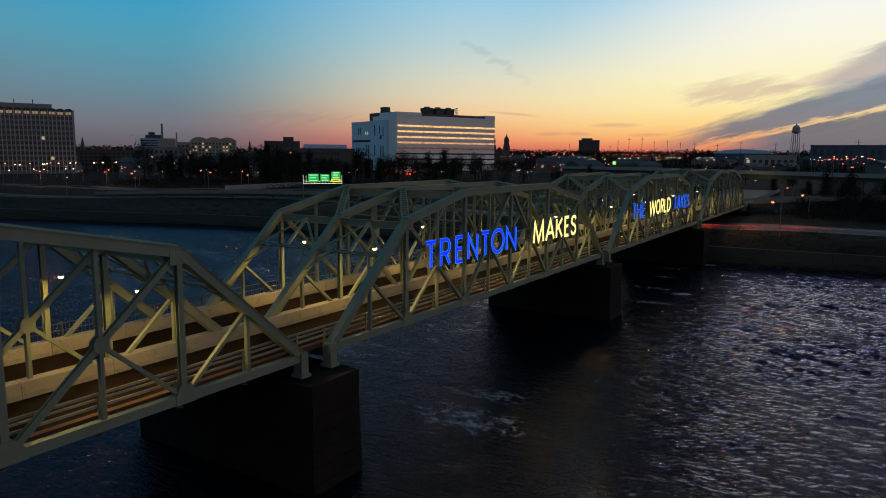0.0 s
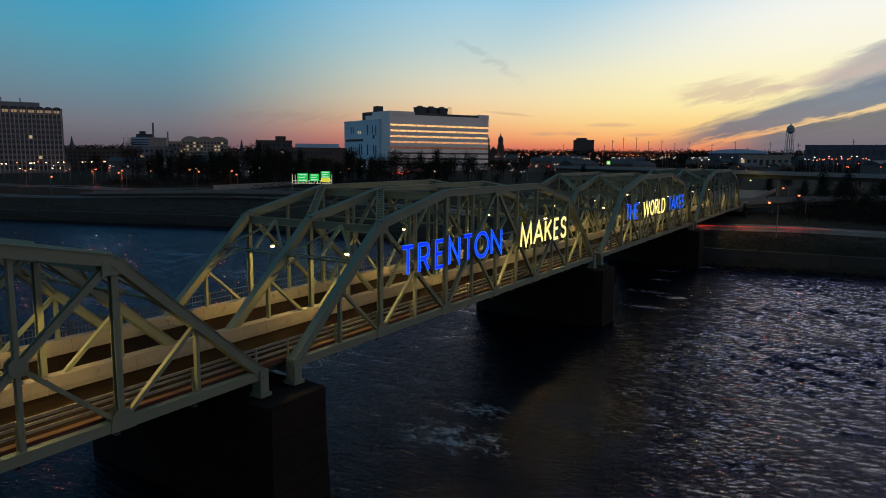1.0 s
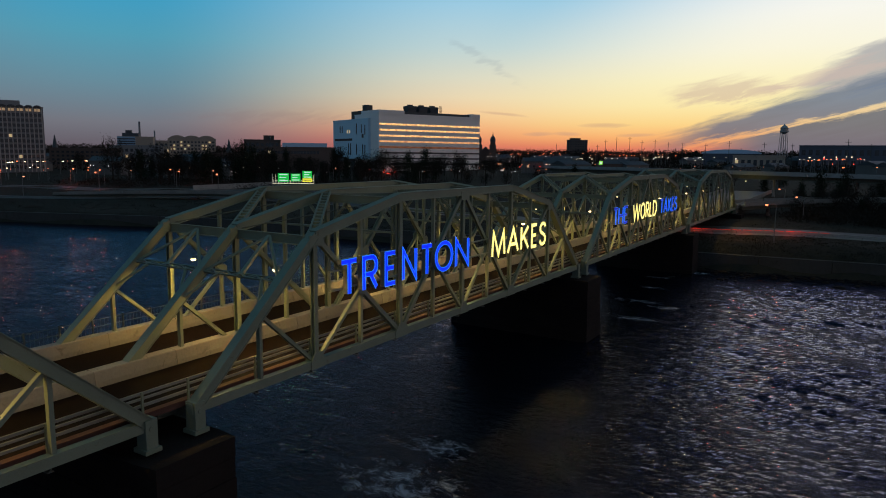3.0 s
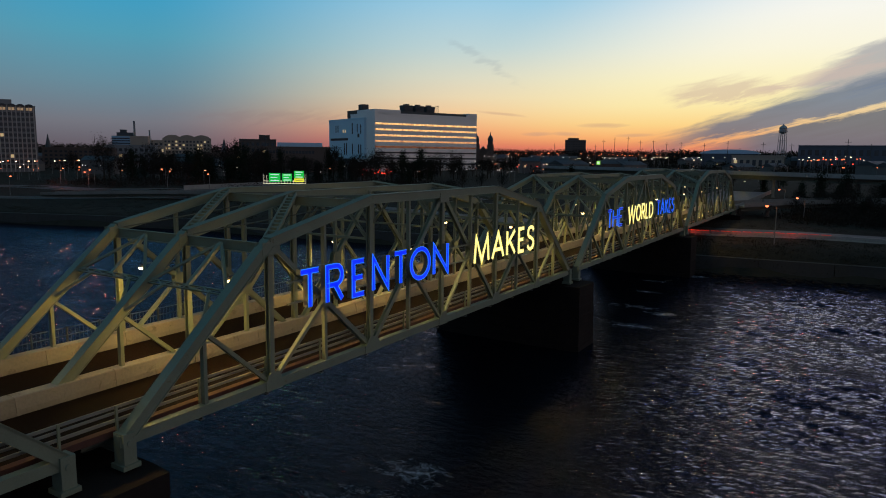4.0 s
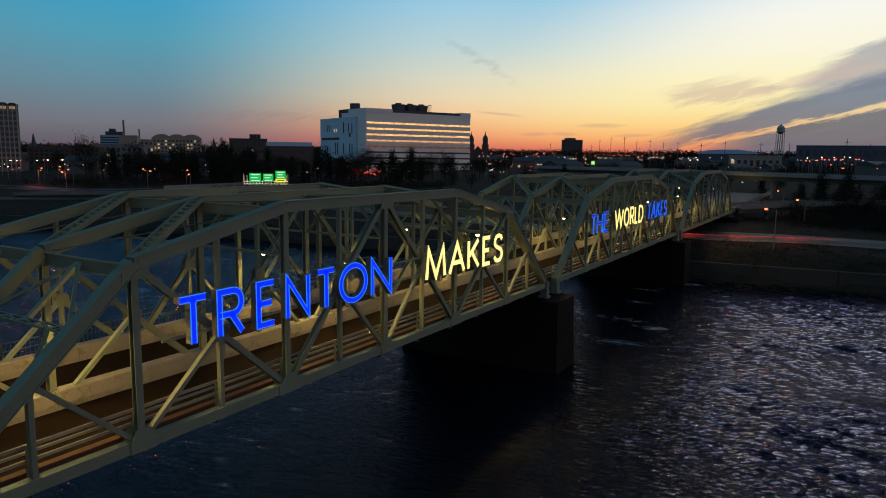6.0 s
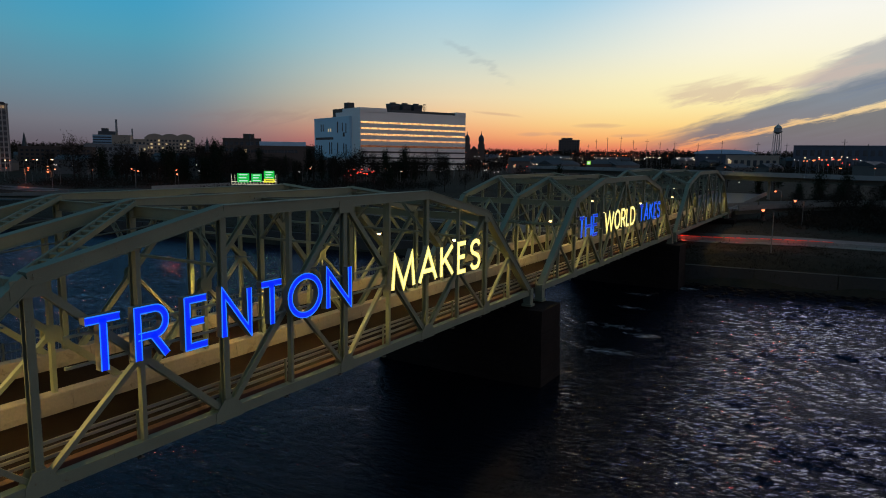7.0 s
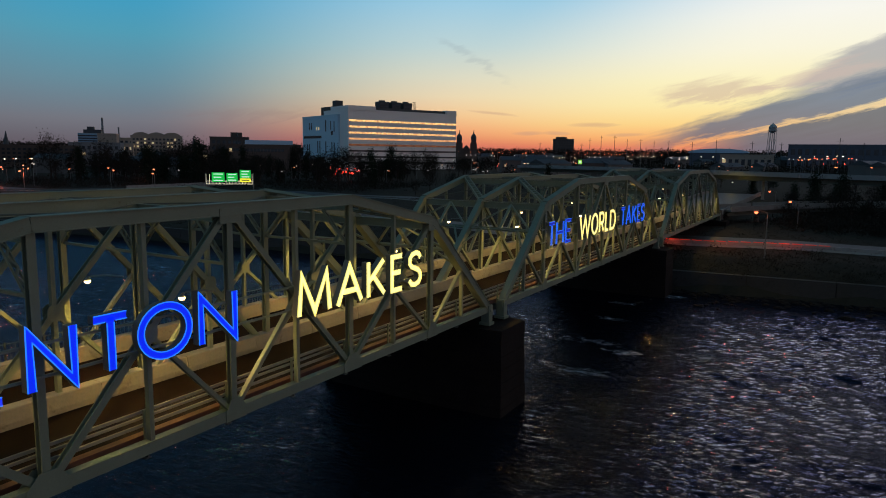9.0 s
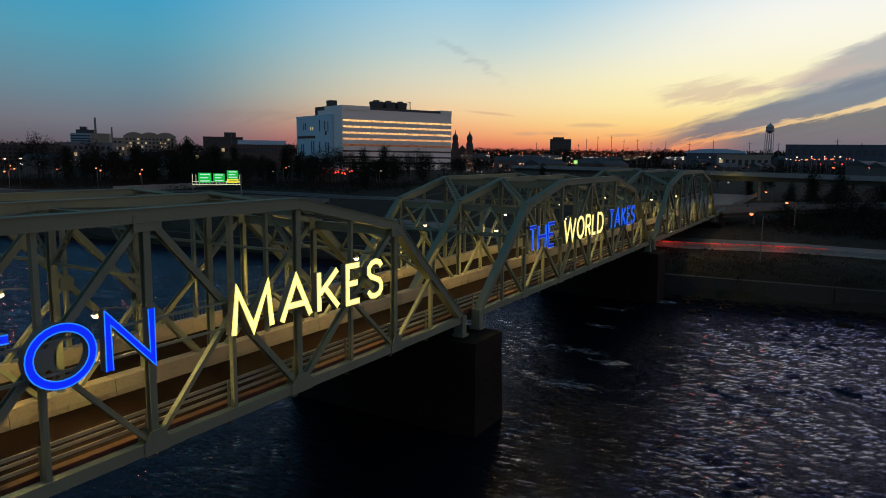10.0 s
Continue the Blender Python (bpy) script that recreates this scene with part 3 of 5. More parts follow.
    for i in range(13):
        y = P * i / 2
        part("rail_post", Shape().box((-.50, y - .06, 9.75), (-.40, y + .06, 11.72)), PAINT, span)
    f = Shape()
    for z in (10.45, 11.05, 11.62):
        f.box((-18.45, -GAP / 2, z - .03), (-18.39, SPAN + GAP / 2, z + .03))
    for i in range(int((SPAN + GAP) / .32)):
        y = -GAP / 2 + .32 * i
        f.box((-18.435, y - .012, 10.45), (-18.405, y + .012, 11.62))
    part("fence", f, FENCE, span, "dark steel footway fence")
    for i in range(25):
        part("fence_post", Shape().box((-18.5, P * i / 4 - .05, 10.2), (-18.34, P * i / 4 + .05, 11.75)), FENCE, span)
    return span


span = build_span()
span.matrix_basis = pose(0, 0, 0)
SPANS = [k * (SPAN + GAP) for k in (-2, -1, 0, 1, 2)]
for y in SPANS:
    if y:
        copy_thing(span, pose(0, y, 0))

# stone piers
def course(i, h=8.35):
    """One course of a pier, set back a little from the one below, with cut-water ends."""
    z0, z1 = -3 + (h + 3) * i / 9, -3 + (h + 3) * (i + 1) / 9 - .03
    o = .035 * (9 - i) + (.05 if i == 8 else 0)
    hw = 2.75 + o
    prof = [(-19.5 - o, 0), (-17.8, -hw), (.4 + o, -hw), (2.0 + o, -hw * .93), (2.0 + o, hw * .93), (.4 + o, hw), (-17.8, hw)]
    n = len(prof)
    return Shape().add([(x, y, z) for z in (z0, z1) for x, y in prof],
                       [tuple(range(n - 1, -1, -1)), tuple(range(n, 2 * n))] + [(j, (j + 1) % n, n + (j + 1) % n, n + j) for j in range(n)])


pier = thing("bridge_pier", "dark weathered stone bridge pier standing in the river", "bridge pier", "bridge piers", at=(0, -GAP / 2, 0))
for i in range(9):
    part("stone_course", course(i), STONE, pier)
part("core", Shape().box((-19, -2.62, -3), (1.9, 2.62, 8.3)), STONE, pier)
for y in (-GAP / 2 - SPAN - GAP, -GAP / 2 + SPAN + GAP, -GAP / 2 + 2 * (SPAN + GAP), -GAP / 2 + 3 * (SPAN + GAP)):
    copy_thing(pier, pose(0, y, 0))

# bridge lamps
def bridge_lamp(reach):
    lamp = thing("bridge_lamp", "sodium lamp on a bracket arm inside the bridge truss", "lamp", "bridge lamps")
    part("arm", Shape().tube([(reach, 0, .62), (reach * .6, 0, .55), (.4, 0, .32), (0, 0, .16)], .05, 6), POLE, lamp)
    head = Shape().lathe(0, 0, [(.03, .15), (.09, .13), (.15, .07), (.20, .01)], 12)
    head.v = [(x * 1.15, y, z) for x, y, z in head.v]
    h = part("lamp_head", head, POLE, lamp)
    lens = Shape().lathe(0, 0, [(.06, -.20), (.14, -.16), (.185, -.07), (.175, .0), (.10, .04)], 12)
    lens.v = [(x * 1.15, y, z) for x, y, z in lens.v]
    part("lens", lens, LAMP, h, "glowing warm lens")
    return lamp


BAYS = {-2.9: 2.65, -11.7: 3.65}         # lamps over each carriageway, and the reach of their arms to the truss
LAMPS = [(x, s + P * k - .8, 16.35 if k == 3 else 16.6) for s in SPANS[1:] for k in (1, 3, 5) for x in BAYS]
first = {}
for x, y, z in LAMPS:
    if x not in first:
        first[x] = bridge_lamp(BAYS[x])
        first[x].matrix_basis = pose(x, y, z)
    else:
        copy_thing(first[x], pose(x, y, z))
    d = bpy.data.lights.new("bridge_lamp_light", "SPOT")
    d.energy, d.color, d.shadow_soft_size = 1800, (1.0, .64, .145), .2
    d.spot_size, d.spot_blend = radians(172), .30
    new("bridge_lamp_light", d).matrix_basis = pose(x, y, z - .32)
    if 0 < y < 130:                      # the globes also spill some light upwards
        d = bpy.data.lights.new("bridge_lamp_spill", "POINT")
        d.energy, d.color, d.shadow_soft_size = 150, (1.0, .64, .145), .2
        new("bridge_lamp_spill", d).matrix_basis = pose(x + .55, y + .35, z - .1)

# ---------------------------------------------------------------- lit letters on the truss
W_ = 0.125                                # a stroke's width, as a share of the letter's height
STROKES = {
    "T": [[(0, 1), (1, 1)], [(.5, 1), (.5, 0)]],
    "R": [[(0, 0), (0, 1), (.60, 1)] + [(.60 + .38 * math.sin(a), .735 + .265 * math.cos(a)) for a in [math.pi * i / 12 for i in range(1, 12)]] + [(.60, .47), (0, .47)], [(.50, .47), (1, 0)]],
    "E": [[(1, 1), (0, 1), (0, 0), (1, 0)], [(0, .52), (.85, .52)]],
    "N": [[(0, 0), (0, 1), (1, 0), (1, 1)]],
    "O": [[(.5 + .5 * math.sin(a), .5 + .5 * math.cos(a)) for a in [2 * math.pi * i / 28 for i in range(29)]]],
    "M": [[(0, 0), (.10, 1), (.5, .05), (.90, 1), (1, 0)]],
    "A": [[(0, 0), (.5, 1), (1, 0)], [(.18, .34), (.82, .34)]],
    "K": [[(0, 0), (0, 1)], [(.95, 1), (.05, .45)], [(.30, .58), (1, 0)]],
    "S": [[(.95, .82), (.82, .95), (.55, 1), (.25, .96), (.07, .84), (.06, .68), (.2, .58), (.5, .51), (.8, .43), (.95, .31), (.95, .17), (.8, .05), (.5, 0), (.2, .03), (.03, .16)]],
    "H": [[(0, 0), (0, 1)], [(1, 0), (1, 1)], [(0, .52), (1, .52)]],
    "W": [[(0, 1), (.24, 0), (.5, .95), (.76, 0), (1, 1)]],
    "L": [[(0, 1), (0, 0), (1, 0)]],
    "D": [[(0, 0), (0, 1), (.42, 1)] + [(.42 + .58 * math.sin(a), .5 + .5 * math.cos(a)) for a in [math.pi * i / 14 for i in range(1, 14)]] + [(.42, 0), (0, 0)]],
}
Z0, HIGH, XL = 14.47, 2.76, .48


def ribbon(pts, half, x0, x1, shape, closed):
    """A band of that half width along points of the sign's plane, from x0 to x1 deep, with mitred corners."""
    n = len(pts)
    out = []
    for i, p in enumerate(pts):
        a = pts[i - 1] if i else (pts[-2] if closed else p)
        b = pts[i + 1] if i < n - 1 else (pts[1] if closed else p)
        d0 = Vector((p[0] - a[0], p[1] - a[1]))
        d1 = Vector((b[0] - p[0], b[1] - p[1]))
        d0 = d0.normalized() if d0.length > 1e-6 else d1.normalized()
        d1 = d1.normalized() if d1.length > 1e-6 else d0
        n0, n1 = Vector((-d0.y, d0.x)), Vector((-d1.y, d1.x))
        m = n0 + n1
        m = m.normalized() if m.length > 1e-4 else n0
        k = half / max(.45, m.dot(n0))
        out.append((Vector(p) + m * k, Vector(p) - m * k))
    base = len(shape.v)
    for l, r in out:
        shape.v += [(x0, l.x, l.y), (x1, l.x, l.y), (x1, r.x, r.y), (x0, r.x, r.y)]
    for i in range(n - 1):
        q = base + 4 * i
        for k in range(4):
            shape.f.append((q + k, q + (k + 1) % 4, q + 4 + (k + 1) % 4, q + 4 + k))
    if not closed:
        shape.f += [(base + 3, base + 2, base + 1, base), (base + 4 * n - 4, base + 4 * n - 3, base + 4 * n - 2, base + 4 * n - 1)]


def clear_of(p, strokes, reach):
    """True where a point of the sign's plane lies outside the other strokes."""
    for pts in strokes:
        for (ax, ay), (bx, by) in zip(pts, pts[1:]):
            dx, dy = bx - ax, by - ay
            k = max(0, min(1, ((p[0] - ax) * dx + (p[1] - ay) * dy) / max(dx * dx + dy * dy, 1e-9)))
            if math.hypot(p[0] - ax - k * dx, p[1] - ay - k * dy) < reach:
                return False
    return True


def runs_of(ring, strokes, reach):
    """The stretches of an edge that no other stroke covers."""
    out, run = [], []
    for (ax, ay), (bx, by) in zip(ring, ring[1:]):
        n = max(1, int(math.hypot(bx - ax, by - ay) / .12))
        for k in range(n + 1):
            p = (ax + (bx - ax) * k / n, ay + (by - ay) * k / n)
            if clear_of(p, strokes, reach):
                if not run or k or math.hypot(p[0] - run[-1][0], p[1] - run[-1][1]) > 1e-4:
                    run.append(p)
            elif run:
                out.append(run)
                run = []
    return [r for r in out + [run] if len(r) > 2]


def letter(char, y0, y1, lit):
    face, edge, word = (BLUE, BLUE_EDGE, "blue") if lit == "blue" else (BLUE_DIM, BLUE_EDGE, "blue") if lit == "dim blue" else (CREAM, CREAM_EDGE, "warm white")
    ob = thing("sign_letter", f"large channel letter {char} glowing {word} on the truss", "sign letter", "letters of the bridge sign", at=(XL, y0, Z0))
    w, half = y1 - y0, HIGH * W_ / 2
    body, back, rims = Shape(), Shape(), []
    strokes = [[(half + a * (w - 2 * half), half + b * (HIGH - 2 * half)) for a, b in stroke] for stroke in STROKES[char]]
    for pts in strokes:
        closed = math.hypot(pts[0][0] - pts[-1][0], pts[0][1] - pts[-1][1]) < 1e-6
        ribbon(pts, half, .0, .40, back, closed)
        ribbon(pts, half * .92, .40, .44, body, closed)
        others = [o for o in strokes if o is not pts]
        for e in (1, 2):
            side = Shape()
            ribbon(pts, half * .97, 0, .1, side, closed)
            ring = [side.v[4 * i + e][1:] for i in range(len(pts))]
            for run in runs_of(ring, others, half * .9):
                rims.append(Shape().tube([(.45, y, z) for y, z in run], .028, 5))
    part("channel", back, RAIL, ob, "grey metal channel")
    part("light_panel", body, face, ob, f"glowing {word} panel")
    for rim in rims:
        part("tube", rim, edge, ob, f"bright {word} tube along the edge")
    return ob


WORDS = (("TRENTON", "blue", ((12.15, 14.15), (14.7, 16.6), (17.5, 19.05), (19.85, 22.0), (22.6, 24.5), (24.85, 27.9), (28.3, 30.85))),
         ("MAKES", "cream", ((35.45, 38.6), (39.05, 41.85), (42.3, 44.5), (45.1, 46.7), (47.3, 49.25))),
         ("THE", "dim blue", ((74.7, 76.6), (76.95, 79.3), (79.8, 81.8))),
         ("WORLD", "cream", ((84.6, 88.6), (89.0, 91.6), (92.1, 94.1), (94.6, 96.2), (96.7, 99.2))),
         ("TAKES", "dim blue", ((101.8, 103.9), (104.3, 107.0), (107.6, 109.8), (110.4, 112.1), (112.5, 114.6))))
for word, lit, places in WORDS:
    for char, (y0, y1) in zip(word, places):
        letter(char, y0, y1, lit)
for ya, yb in ((11.6, 50.4), (74.0, 115.2)):
    for z in (Z0 + .55, Z0 + 1.95):
        fr = thing("sign_rail", "dark steel rail carrying the sign letters along the truss", "sign support", "sign rails")
        part("rail", Shape().box((.34, ya, z - .06), (.46, yb, z + .06)), PAINT, fr)
        n = int((yb - ya) / 5.2)
        for i in range(n + 1):
            part("bracket", Shape().box((.2, ya + 5.1917 * i * .999 + .1, z - .05), (.36, ya + 5.1917 * i * .999 + .2, z + .05)), PAINT, fr)

# ---------------------------------------------------------------- city
PANES = {}


def pane_mesh(w, h, mat):
    key = (round(w, 2), round(h, 2), mat.name)
    if key not in PANES:
        PANES[key] = Shape().box((-w / 2, -.12, -h / 2), (w / 2, .06, h / 2)).mesh("pane", mat)
    return PANES[key]


def block(parent, lo, hi, wall, name="wall", roof=True):
    part(name, Shape().box(lo, hi), wall, parent)
    if roof:
        s = Shape()
        x0, y0, _ = lo
        x1, y1, z = hi
        for a, b in (((x0 - .2, y0 - .2), (x1 + .2, y0 + .3)), ((x0 - .2, y1 - .3), (x1 + .2, y1 + .2)), ((x0 - .2, y0 + .3), (x0 + .3, y1 - .3)), ((x1 - .3, y0 + .3), (x1 + .2, y1 - .3))):
            s.box((*a, z - .1), (*b, z + .9))
        part("parapet", s, wall, parent)


def windows(parent, face, lo, hi, rows, cols, mat=None, share=(.6, .55), lit=0.0, rng=None, at=0.0):
    """Rows and columns of panes on the front (y = at) or the left end (x = at) of a building, each a part."""
    (u0, z0), (u1, z1) = lo, hi
    du, dz = (u1 - u0) / cols, (z1 - z0) / rows
    for r in range(rows):
        for c in range(cols):
            m = PANE_LIT if rng and rng.random() < lit else (mat or PANE)
            o = part("window", pane_mesh(du * share[0], dz * share[1], m), m, parent)
            u, z = u0 + du * (c + .5), z0 + dz * (r + .5)
            o.matrix_basis = pose(u, at - .03, z) if face == "front" else pose(at - .03, u, z, 0, 0, -90)


rng = random.Random(5)

# pale office building with long window bands
office = thing("office_building", "pale concrete office block with long window bands, upper rows glowing gold", "office building", at=(-304.5, 424, 0), turn=66)
block(office, (0, 0, 8), (102, 42, 57.0), WHITE)
part("roof_wall", Shape().box((0, -.2, 57), (24, 30, 60.6)), WHITE, office)
part("roof_wall", Shape().box((92, -.2, 57), (102, 30, 60.6)), WHITE, office)
part("roof_screen", Shape().box((24, 2, 57), (92, 30, 60.0)), DARKWALL, office)
# upper rows take the glowing or tinted panes, lower rows plain dark ones
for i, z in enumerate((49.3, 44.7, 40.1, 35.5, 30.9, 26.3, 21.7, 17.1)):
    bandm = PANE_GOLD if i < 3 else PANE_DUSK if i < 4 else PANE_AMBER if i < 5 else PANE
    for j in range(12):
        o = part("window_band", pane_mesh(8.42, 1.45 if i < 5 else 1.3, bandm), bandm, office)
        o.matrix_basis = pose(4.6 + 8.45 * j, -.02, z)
for x in (30, 41, 52):
    unit = Shape().add([(x + a, b, z) for z, o in ((59.8, 0), (61.0, 0), (64.6, .35), (65.2, .1)) for a, b in ((-o, 4 - o), (8 + o, 4 - o), (8 + o, 11 + o), (-o, 11 + o))],
                       [(3, 2, 1, 0), (12, 13, 14, 15)] + [(4 * k + m, 4 * k + (m + 1) % 4, 4 * k + 4 + (m + 1) % 4, 4 * k + 4 + m) for k in range(3) for m in range(4)])
    ct = part("cooling_tower", unit, DARKWALL, office)
    part("fan_cowl", Shape().lathe(x + 4, 7.5, [(2.6, 65.1), (2.4, 65.9), (2.7, 66.2)], 14), DARKWALL, ct)
    for z in (61.4, 62.4, 63.4):
        part("louvre", Shape().box((x + .4, 3.55, z), (x + 7.6, 3.95, z + .3)), HAZE, ct)
for x in (60.6, 61.8, 63):
    part("rail_post", Shape().box((x, 3, 60), (x + .25, 3.25, 65.5)), DARKWALL, office)
part("rail", Shape().box((60.2, 3.0, 65.5), (63.3, 3.3, 65.9)), DARKWALL, office)
wing = thing("office_building", "blue-grey clad office wing with narrow slit windows", "office building", at=(-304.5, 424, 0), turn=66)
block(wing, (-2, 14, 21), (34, 80, 53.4), BLUEWALL)
part("undercroft", Shape().box((2, 20, 8), (30, 76, 21)), DARKWALL, wing)
for u, z, w, hgt in ((20, 45, 1.3, 8), (26, 46, 1.2, 7), (35, 46, 1.6, 9), (48, 44, 1.6, 6), (52, 44, 1.6, 6), (62, 46, 1.4, 6), (66, 46, 1.4, 6), (20, 28, 1.4, 9), (24, 29, 1.4, 8), (35, 29, 1.5, 9), (46, 29, 1.4, 10), (50, 29, 1.4, 10),
                      (66, 28, 1.3, 7), (70, 28, 1.3, 7), (24, 40, 3.2, 3.2), (22, 23, 1.3, 3), (74, 23, 1.3, 3)):
    m = PANE_LIT if (u, z) in ((48, 44), (52, 44)) else PANE
    o = part("window", pane_mesh(w, hgt if m is PANE else 2.6, m), m, wing)
    o.matrix_basis = pose(-2.03, u, z, 0, 0, -90)
o = part("window", pane_mesh(34, 2.0, PANE), PANE, wing)
o.matrix_basis = pose(-2.04, 60, 37.2, 0, 0, -90)
part("penthouse", Shape().box((4, 20, 53), (28, 56, 61.5)), BRICK, wing)
part("lift_room", Shape().box((8, 36, 54), (14, 43, 66.5)), DARKWALL, wing)

# slab tower with stone fins
tower = thing("office_tower", "tall office slab with pale stone fins and dark window grid", "office tower", at=(-560, 95, 0), turn=65)
block(tower, (0, 0, 8), (178, 40, 55.8), GREY)
part("roof_storey", Shape().box((20, 6, 55.8), (164, 34, 61)), GREY, tower)
for x in (128, 140, 152):
    part("roof_mast", Shape().tube([(x, 14, 61), (x, 14, 64.5)], .35, 6), DARKWALL, tower)
windows(tower, "front", (112, 11.5), (177, 52.5), 11, 24, PANE, (.72, .66), .012, rng)
windows(tower, "front", (112, 52.6), (177, 55.8), 1, 12, PANE_TOP, (.66, .60))
for r in range(12):
    part("spandrel", Shape().box((0, -.25, 10.7 + 3.727 * r), (178, -.02, 11.7 + 3.727 * r)), GREY, tower)
for i in range(25):
    part("fin", Shape().box((111.6 + 2.708 * i, -1.15, 9.5), (112.15 + 2.708 * i, -.01, 56.4)), PALEFIN, tower)
for i in range(12):
    ring = [(112 + 5.417 * i + 2.75 - 2.6 * math.cos(a), 56.2 + 1.5 * math.sin(a)) for a in [math.pi * k / 6 for k in range(7)]]
    part("roof_arch", Shape().add([(a, b, z) for b in (-1.3, 1.0) for a, z in ring], [tuple(range(7)), tuple(range(13, 6, -1))] + [(k, 7 + k, 7 + (k + 1) % 7, (k + 1) % 7) for k in range(7)]), DARKWALL, tower)


def plain_building(x, y, turn, l, d, z0, z1, wall, label, rows=3, cols=6, lit=.06, extra=None):
    b = thing("building", label, "building", at=(x, y, 0), turn=turn)
    block(b, (0, 0, z0), (l, d, z1), wall)
    if rows:
        windows(b, "front", (1, z0 + 3), (l - 1, z1 - 1), rows, cols, PANE, (.55, .5), lit, rng)
    if extra:
        for lo, hi in extra:
            part("roof_block", Shape().box(lo, hi), wall, b)
    return b


clinic = plain_building(-631, 410, 50, 34, 30, 10, 40, TAN, "tan hospital block with a blue glass front and stepped roof", 0)
part("curtain_wall", Shape().box((-.3, -.5, 24), (17, 8, 40.6)), BLUEGLASS, clinic)
for r in range(6):
    part("window_band", Shape().box((-.1, -.62, 25.2 + 2.5 * r), (16.8, -.52, 26.4 + 2.5 * r)), PANE, clinic)
part("penthouse", Shape().box((4, 5, 41), (20, 22, 44.5)), DARKWALL, clinic)
part("lift_room", Shape().box((7, 8, 44.5), (13, 16, 47.5)), DARKWALL, clinic)
annex = plain_building(-618, 392, 50, 62, 14, 10, 29.5, GREY, "long low grey wing beside the hospital", 4, 20, .0)
lowlit = plain_building(-570, 405, 50, 18, 12, 10, 30, TAN, "small tan block with a row of lit windows", 3, 6, .5)
plain_building(-650, 460, 50, 45, 25, 10, 37, TAN, "low tan block beside the chimney", 4, 9, .05)
plain_building(-600, 430, 48, 30, 30, 10, 31, GREY, "low grey city block with few lit windows", 5, 9, .08)
hotel = plain_building(-569, 424, 50, 46, 24, 10, 38, TAN, "tan masonry block with arched roof gables", 7, 13, .10)
for u in (1, 15, 29):
    g = Shape()
    prof = [(u, 38)] + [(u + 8 - 8 * math.cos(a), 38 + 4.0 * math.sin(a)) for a in [math.pi * i / 10 for i in range(1, 10)]] + [(u + 16, 38)]
    n = len(prof)
    g.add([(a, yy, b) for yy in (0, 24) for a, b in prof], [tuple(range(n)), tuple(range(2 * n - 1, n - 1, -1))] + [(j, n + j, n + (j + 1) % n, (j + 1) % n) for j in range(n)])
    part("roof_gable", g, TAN, hotel)
plain_building(-560, 300, 48, 55, 24, 10, 27, BRICK, "low dark brick terrace with flat roof", 4, 14, .02)
plain_building(-540, 345, 48, 40, 24, 10, 30, GREY, "low grey terrace with flat roof", 3, 9, .05)
plain_building(-475, 438, 45, 34, 22, 10, 37, BRICK, "dark brick city block with flat roof", 4, 7, .05, [((18, 4, 37), (28, 14, 42))])
plain_building(-440, 455, 45, 40, 20, 10, 31, BRICK, "dark low brick block", 3, 8, .05)
hall = plain_building(-360, 355, 43, 52, 26, 10, 29, BRICK, "low modern hall with blue roof and lit upper windows", 0)
windows(hall, "front", (1, 23.5), (40, 28), 1, 16, PANE, (.8, .5), .3, rng)
part("roof_block", Shape().box((12, 4, 30), (46, 22, 33)), ROOFBLUE, hall)
plain_building(-395, 330, 43, 34, 22, 10, 24, BRICK, "low brick building among trees", 2, 7, .1)
flats = plain_building(-548, 1452, 20, 46, 30, 15, 61, BRICK, "distant block of flats against the sunset", 8, 8, 0, [((6, 4, 61), (30, 20, 66))])
plain_building(-27, 758, 2, 140, 60, 12, 37.5, HAZE, "long dark warehouse with flat roof", 2, 22, .0)
plain_building(-80, 700, 5, 46, 40, 12, 27, TAN, "low yellow lit shed", 1, 8, .1)
roofed = thing("sports_hall", "wide low hall with a curved blue metal roof", "sports hall", at=(-136, 844, 0), turn=6)
block(roofed, (0, 0, 12), (62, 50, 30), HAZE, roof=False)
g = Shape()
prof = [(31 - 33 * math.cos(a), 30 + 5 * math.sin(a)) for a in [math.pi * i / 12 for i in range(13)]]
n = len(prof)
g.add([(a, yy, b) for yy in (-1, 51) for a, b in prof], [tuple(range(n)), tuple(range(2 * n - 1, n - 1, -1))] + [(j, n + j, n + (j + 1) % n, (j + 1) % n) for j in range(n)])
part("roof", g, ROOFBLUE, roofed)

# chimneys
for x, y, z, r in ((-631.8, 436.7, 56, .95), (-628, 452, 47, .7)):
    c = thing("chimney", "tall slim brick smokestack", "chimney", at=(x, y, 0))
    part("shaft", Shape().lathe(0, 0, [(r * 1.5, 8), (r, z), (r * 1.15, z + .1), (r * 1.15, z + 1)], 14), GREY, c)

# church with two domed towers
church = thing("church", "dark church with two domed towers", "church", at=(-357.4, 725.4, 0), turn=30)
part("nave", Shape().box((-14, 8, 10), (-3, 50, 30)).add([(-14, 8, 30), (-3, 8, 30), (-8.5, 8, 36), (-14, 50, 30), (-3, 50, 30), (-8.5, 50, 36)], [(0, 1, 2), (5, 4, 3), (0, 2, 5, 3), (1, 4, 5, 2)]), BRICK, church)
